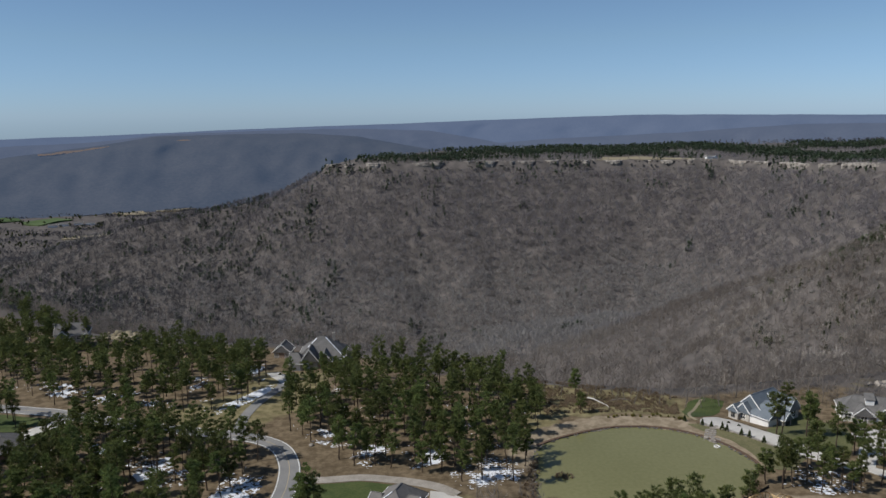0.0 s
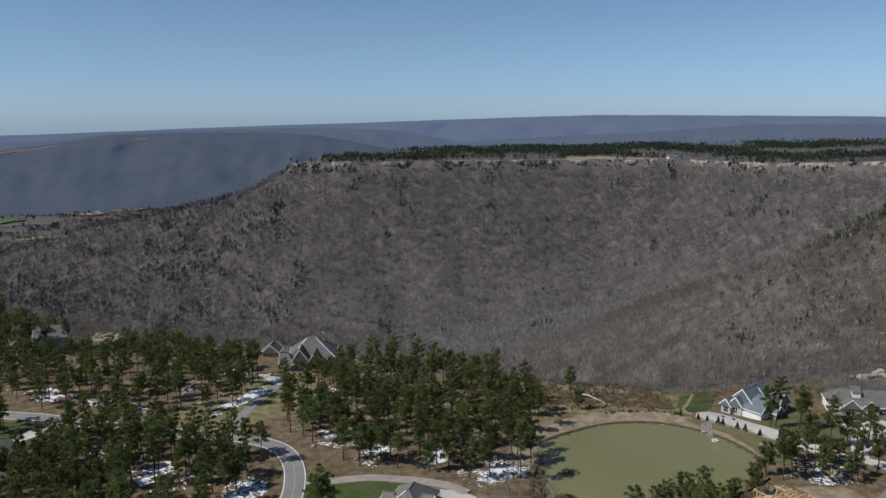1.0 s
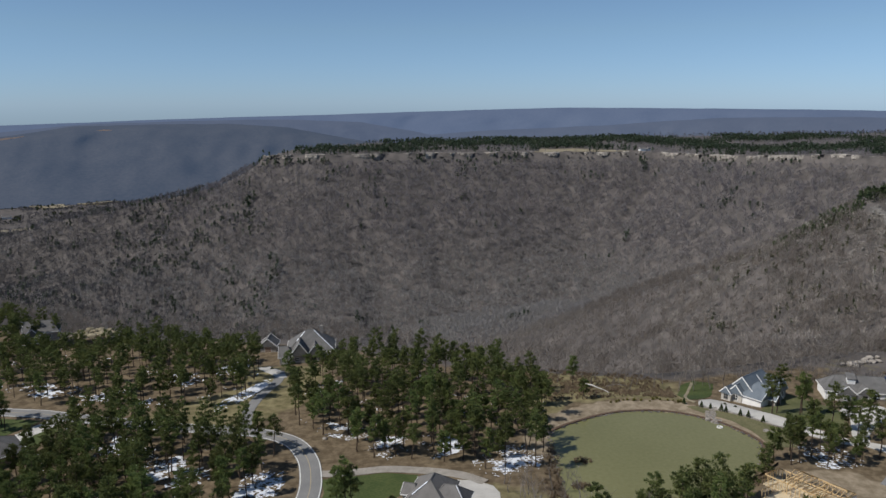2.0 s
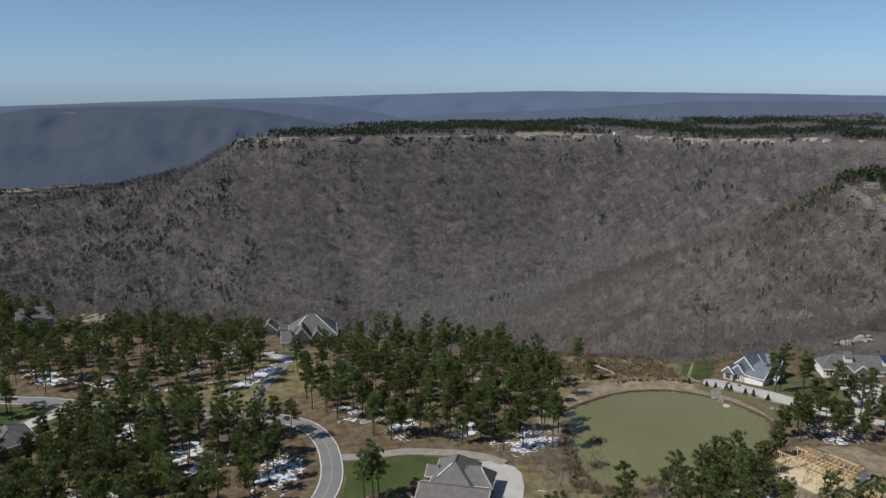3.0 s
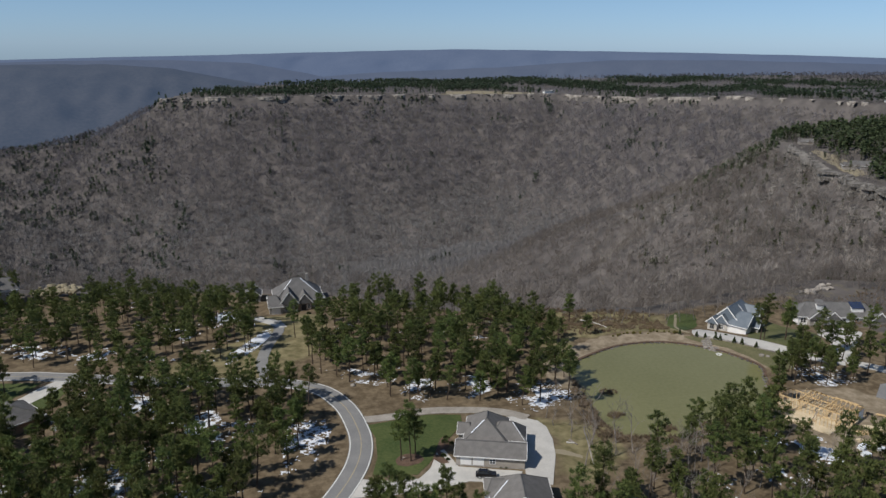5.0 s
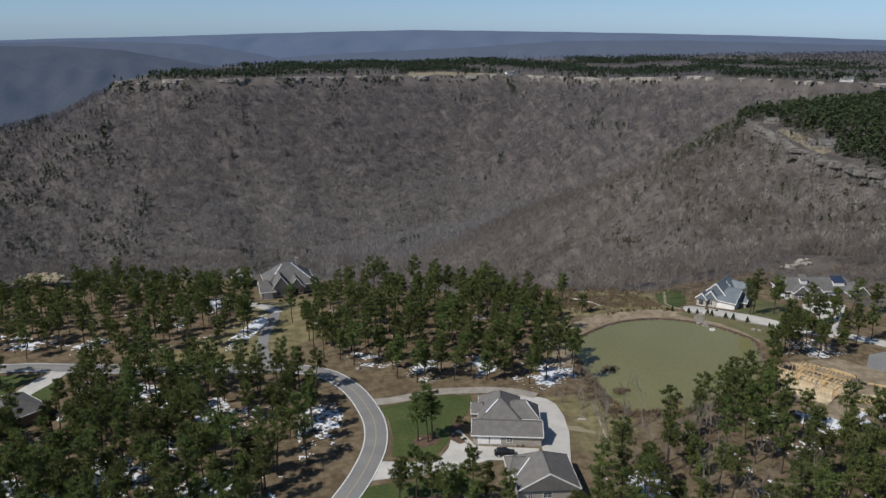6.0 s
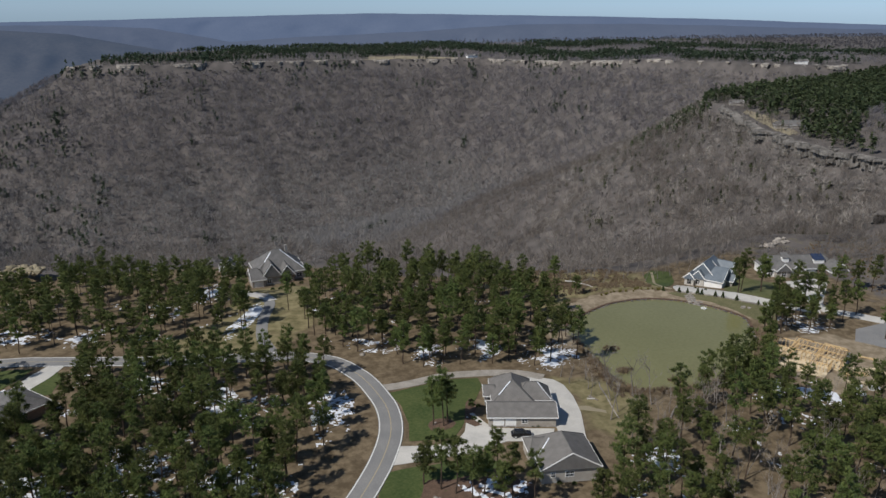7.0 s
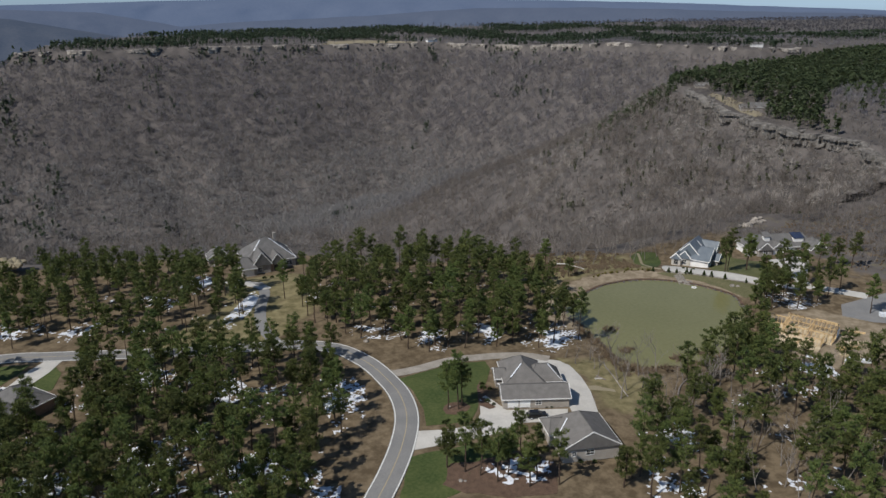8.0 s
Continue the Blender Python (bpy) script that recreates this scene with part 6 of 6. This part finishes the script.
for x, y, rot, sx, sy, sz in ((82.5, 150.5, 20, 3.2, 1.8, 0.8), (86.5, 148.5, -30, 2.6, 1.6, 0.7), (97, 148, 40, 2.8, 1.6, 0.9), (80.5, 147.5, 0, 2.4, 1.6, 0.6)):
    wrapped_bundle(x, y, rot, sx, sy, sz)


# ---- cars ----
def car(x, y, rot, paint, label, tall=1.75):
    ob = thing("car", place(x, y, rot, land1(x, y) + 0.14), label, "car")
    bm = bmesh.new()
    prof = [(-2.35, 0.35), (-2.4, 0.75), (-2.3, 1.05), (-1.1, 1.12), (1.95, 1.12), (2.35, 0.98), (2.42, 0.6), (2.35, 0.35)]
    cab = [(-1.25, 1.1), (-0.35, tall), (1.7, tall), (2.1, 1.1)]
    for outline, w in ((prof, 0.92), (cab, 0.8)):
        k = len(outline)
        in_w = w if outline is prof else 0.66
        pts = [(-a, -(w if z < 1.2 else in_w), z) for a, z in outline] + [(-a, (w if z < 1.2 else in_w), z) for a, z in outline]
        solid(bm, pts, [tuple(range(k)), tuple(range(2 * k - 1, k - 1, -1))] + [(i, i + k, (i + 1) % k + k, (i + 1) % k) for i in range(k)])
    bmesh.ops.bevel(bm, geom=bm.edges[:], offset=0.06, segments=2, affect="EDGES")
    part("body", bm, paint, ob)
    bm = bmesh.new()
    for sy in (-1, 1):
        solid(bm, [(1.0, sy * 0.80, 1.18), (0.3, sy * 0.69, tall - 0.1), (-1.6, sy * 0.69, tall - 0.1), (-1.85, sy * 0.80, 1.18)], ((0, 1, 2, 3),))
    solid(bm, [(1.2, -0.68, 1.16), (1.2, 0.68, 1.16), (0.45, 0.6, tall - 0.06), (0.45, -0.6, tall - 0.06)], ((0, 1, 2, 3),))
    part("windows", bm, GLASS, ob)
    for wx in (-1.45, 1.45):
        for wy in (-0.88, 0.88):
            bm = bmesh.new()
            bmesh.ops.create_cone(bm, cap_ends=True, segments=18, radius1=0.36, radius2=0.36, depth=0.24, matrix=pose(wx, wy, 0.36, 90, 0, 0))
            wheel = part("wheel", bm, RUBBER, ob)
            bm = bmesh.new()
            bmesh.ops.create_cone(bm, cap_ends=True, segments=14, radius1=0.22, radius2=0.2, depth=0.27, matrix=pose(wx, wy, 0.36, 90, 0, 0))
            part("rim", bm, WHITE, wheel)


car(-14.0, 158.2, -17, CAR_BLACK, "black sport utility vehicle parked by a garage")
car(-132.5, 224.5, 40, CAR_WHITE, "white car parked on a concrete drive", 1.5)


# ---- the far valley floor and small marks ----
def far_field(x, y, sx, sy, rot, material, label):
    a = radians(rot)
    poly = []
    for k in range(22):
        t = 6.2832 * k / 22
        q = 1 + 0.14 * math.sin(3 * t + x) + 0.1 * math.sin(5 * t + y)
        u, v = sx * q * math.copysign(abs(math.cos(t)) ** 0.6, math.cos(t)), sy * q * math.copysign(abs(math.sin(t)) ** 0.6, math.sin(t))
        poly.append((x + u * math.cos(a) - v * math.sin(a), y + u * math.sin(a) + v * math.cos(a)))
    sheet("field", poly, material, 4.0, label, "field", 22)


far_field(-1190, 2310, 52, 62, -28, FIELD, "bright green pasture on the valley floor")
far_field(-1330, 2330, 40, 46, -28, FIELD, "green pasture on the valley floor")
far_field(-1040, 2520, 95, 36, -25, FIELD_TAN, "tan winter field on the valley floor")
far_field(-900, 2580, 70, 46, -25, FIELD_TAN, "tan winter field on the valley floor")
far_field(-925, 2030, 66, 22, 50, FIELD_TAN, "tan hayfield below the ridge")
x, y = strewn(-1350, -600, 1650, 2600, 1 / 500)
k = wave(x, y, 260, 4.0) > 0.2
far_pines("evergreen", on_land(x[k], y[k]), 8, 12, 3.0, "dark evergreen hedgerows on the valley floor")
boulders("sand_heap", np.column_stack([rng.uniform(-150, -133, 60), rng.uniform(330, 342, 60), rng.uniform(0.6, 1.8, 60)]), 1.7, FIELD_TAN, "heap of tan sand and cleared timber")


# ---- small things ----
def fallen_log(points, radius, material, label):
    v, f = [], []
    p = smooth_line([q[:2] for q in points], 0.6)
    zs = np.interp(np.linspace(0, 1, len(p)), np.linspace(0, 1, len(points)), [q[2] for q in points])
    bm = bmesh.new()
    ring = []
    for i, (x, y) in enumerate(p):
        d = p[min(i + 1, len(p) - 1)] - p[max(i - 1, 0)]
        n = np.array([-d[1], d[0]]) / np.hypot(*d)
        r = radius * (1 - 0.6 * i / len(p))
        base = land1(x, y) + zs[i] + r * 0.6
        ring.append([bm.verts.new((x + n[0] * r * math.cos(a), y + n[1] * r * math.cos(a), base + r * math.sin(a))) for a in (0, 1.05, 2.09, 3.14, 4.19, 5.24)])
    for a, b in zip(ring, ring[1:]):
        for k in range(6):
            bm.faces.new((a[k], a[(k + 1) % 6], b[(k + 1) % 6], b[k]))
    bm.faces.new(ring[0])
    bm.faces.new(ring[-1][::-1])
    tagged(part("fallen_log", bm, material), label, "log", "fallen logs")


fallen_log([(53.5, 257, 1.2), (55.4, 252, 1.4), (58, 248, 0.6), (58.5, 245.5, 0.0)], 0.28, CONCRETE, "bleached fallen tree trunk leaning in the brush")
fallen_log([(62, 259, 0.0), (66, 260, 0.3), (70, 259, 0.0)], 0.3, BRANCH, "grey fallen trunk in the brush behind the pond")
fallen_log([(25.8, 154.8, 0.0), (30, 158.5, 0.1), (38, 162.7, 0.0)], 0.28, BRANCH, "dark fallen trunk across bare ground")
fallen_log([(12, 171, 0.0), (13.2, 168.4, 0.1)], 0.3, BRANCH, "short pale log on the grass")
fallen_log([(10.8, 169.8, 0.0), (13.0, 169.2, 0.1)], 0.25, CONCRETE, "short pale log on the grass")

ribbon("stone_edging", smooth_line([(19.5, 178), (18, 175), (16.5, 169.5), (14.4, 163), (13.3, 158.8)], 1.0), 0.3, ROCK_PALE, 0.12, "pale stone edging between grass and brush", "edging")
ribbon("garden_path", smooth_line([(94.45, 259.5), (91.95, 255.3), (85.12, 243.7), (82.81, 236), (83.8, 232.5)], 1.0), 1.0, FIELD_TAN, 0.13, "curved tan garden path behind a white house", "path")
ribbon("garden_wall", smooth_line([(83.6, 229.4), (89.6, 224.4), (94.6, 219), (100, 211.6), (105.2, 203.7)], 1.0), 0.7, ROCK_PALE, 0.3, "low tan stone wall along the drive", "wall", thick=0.5)
sheet("bare_patch", [(4, 168), (9, 166.5), (12.5, 163.5), (12, 162), (8, 164), (4, 166)], FIELD_TAN, 0.05, "worn tan patch in the grass", "ground", wobble=0.3)
sheet("mulch_bed", [(-29.5 + 3.4 * math.cos(a), 170.2 + 2.9 * math.sin(a)) for a in np.arange(0, 6.28, 0.4)], MULCH, 0.1, "round bed of brown mulch under lawn pines", "flower bed", wobble=0.2)
sheet("mulch_bed", [(-44.5, 144.6), (-40, 150.5), (-35, 149), (-24, 147.5), (-19, 140), (-24, 132.5), (-34, 135.5), (-41, 140)], MULCH, 0.1, "broad bed of brown mulch and pine straw under pines", "flower bed", wobble=0.4)
sheet("mulch_bed", [(-21.6, 170), (-20.6, 166.2), (-22.4, 166), (-24, 169), (-20, 178), (-18, 180), (-17.4, 176)], MULCH, 0.135, "planting bed beside the garage", "flower bed")


def silt_fence(points):
    ob = thing("silt_fence", Matrix(), "sagging black silt fence on wooden stakes", "fence")
    line = smooth_line(points, 0.8)
    v, f = [], []
    for x, y in line:
        z = land1(x, y)
        v += [(x - 0.02, y + 0.02, z - 0.05), (x - 0.02, y + 0.02, z + 0.75), (x + 0.03, y - 0.03, z + 0.75), (x + 0.03, y - 0.03, z - 0.05)]
    for i in range(len(line) - 1):
        for k in range(4):
            f.append((4 * i + k, 4 * i + (k + 1) % 4, 4 * i + 4 + (k + 1) % 4, 4 * i + 4 + k))
    part("fabric", mesh_np("fabric", np.array(v), np.array(f), RUBBER), None, ob)
    for x, y in line[::3]:
        bm = bmesh.new()
        beam(bm, (x, y, land1(x, y) - 0.1), (x, y, land1(x, y) + 1.0), 0.08)
        part("stake", bm, LUMBER, ob)


def stepping_slab(x, y, w, d, rot):
    bm = bmesh.new()
    ring = [(0.5 * w * math.cos(k * 0.785 + 0.3) * random.uniform(0.9, 1.15), 0.5 * d * math.sin(k * 0.785 + 0.3) * random.uniform(0.9, 1.15)) for k in range(8)]
    low, high = [bm.verts.new((u, v, -0.15)) for u, v in ring], [bm.verts.new((u * 0.94, v * 0.94, 0.16)) for u, v in ring]
    bm.faces.new(high)
    for k in range(8):
        bm.faces.new((low[k], low[(k + 1) % 8], high[(k + 1) % 8], high[k]))
    ob = part("stone_slab", bm, ROCK_PALE)
    ob.matrix_world = pose(x, y, land1(x, y) + 0.08, 0, 0, rot)
    tagged(ob, "flat pale stone slab on the bank by the pond", "stone", "bank slabs")


for i in range(7):
    for j in range(3):
        stepping_slab(82.6 + 0.62 * i + 1.5 * (j - 1) + random.uniform(-0.2, 0.2), 218.2 + 1.35 * i + 0.75 * (j - 1) + random.uniform(-0.2, 0.2), 1.5, 1.15, random.uniform(0, 60))
bm = bmesh.new()
for k in range(16):
    a, b = 0.3927 * k, 0.3927 * (k + 1)
    beam(bm, (0.75 * math.cos(a), 0.75 * math.sin(a), 0.1), (0.75 * math.cos(b), 0.75 * math.sin(b), 0.1), 0.34, 0.3)
ob = part("float_ring", bm, WHITE)
ob.location = (83.8, 214.6, -0.02)
tagged(ob, "white round fountain float on the green pond", "float")
shore = np.array(POND[1:14], float)
shore = shore + (shore - np.array([60.0, 198.0])) / np.hypot(*(shore - np.array([60.0, 198.0])).T)[:, None] * 0.5
ribbon("shore_edge", smooth_line(shore, 1.0), 0.9, MULCH, 0.14, "dark wet stony edge of the pond", "shore", thick=0.3)
silt_fence([(75.2, 180.4), (80.8, 183.2), (88, 188.2)])
silt_fence([(95.5, 164), (97.2, 165.8), (98.2, 164.4)])


def round_shrub(x, y, r, label):
    g = np.random.default_rng(int(abs(x * 17 + y)))
    n = 320
    d = unit(g.normal(0, 1, (n, 3)))
    d[:, 2] = np.abs(d[:, 2])
    c = d * r * g.uniform(0.5, 0.9, (n, 1))
    tip = d * r * g.uniform(0.95, 1.25, (n, 1))
    side = unit(np.cross(tip - c, g.normal(0, 1, (n, 3)))) * 0.1
    v = np.stack([c - side, c + side, tip], 1).reshape(-1, 3)
    ob = part("round_shrub", mesh_np("round_shrub", v, np.arange(len(v)).reshape(-1, 3), EVERGREEN), None)
    ob.location = (x, y, land1(x, y) + 0.1)
    tagged(ob, label, "shrub", "garden shrubs")


for x, y, r in ((-34.7, 165.6, 0.7), (-33.6, 166.0, 0.5)):
    round_shrub(x, y, r, "low round shrub on the lawn")
for x, y, r in ((-21.2, 169.6, 0.7), (-20.6, 167.6, 0.5), (-19.2, 176.2, 0.9), (-18.4, 178.2, 0.7), (-17.8, 175.0, 0.6), (-8.2, 161.0, 0.5), (-9.4, 161.5, 0.5), (-14.2, 139.4, 0.6), (-11.2, 138.2, 0.5)):
    round_shrub(x, y, r, "rounded evergreen shrub beside a house wall")
for x, y, r in ((-52.05, 288, 0.8), (-49.49, 286.8, 0.7), (-43.8, 292.3, 0.9), (-40.14, 295.1, 0.8), (-60.18, 285.8, 0.7), (123, 220.5, 0.8), (130, 218.5, 0.7), (95.6, 228.4, 0.5), (93.54, 231.5, 0.5)):
    round_shrub(x, y, r, "clipped evergreen shrub before a house")
for x, y, sz in ((-40.6, 144.2, 0.5), (-39.8, 143.7, 0.35), (-30.6, 171.6, 0.3), (-31.2, 170.8, 0.3)):
    boulder(x, y, sz, "small pale rock in a mulch bed")
wrapped_bundle(119.8, 168.6, -30, 2.2, 1.6, 1.2)
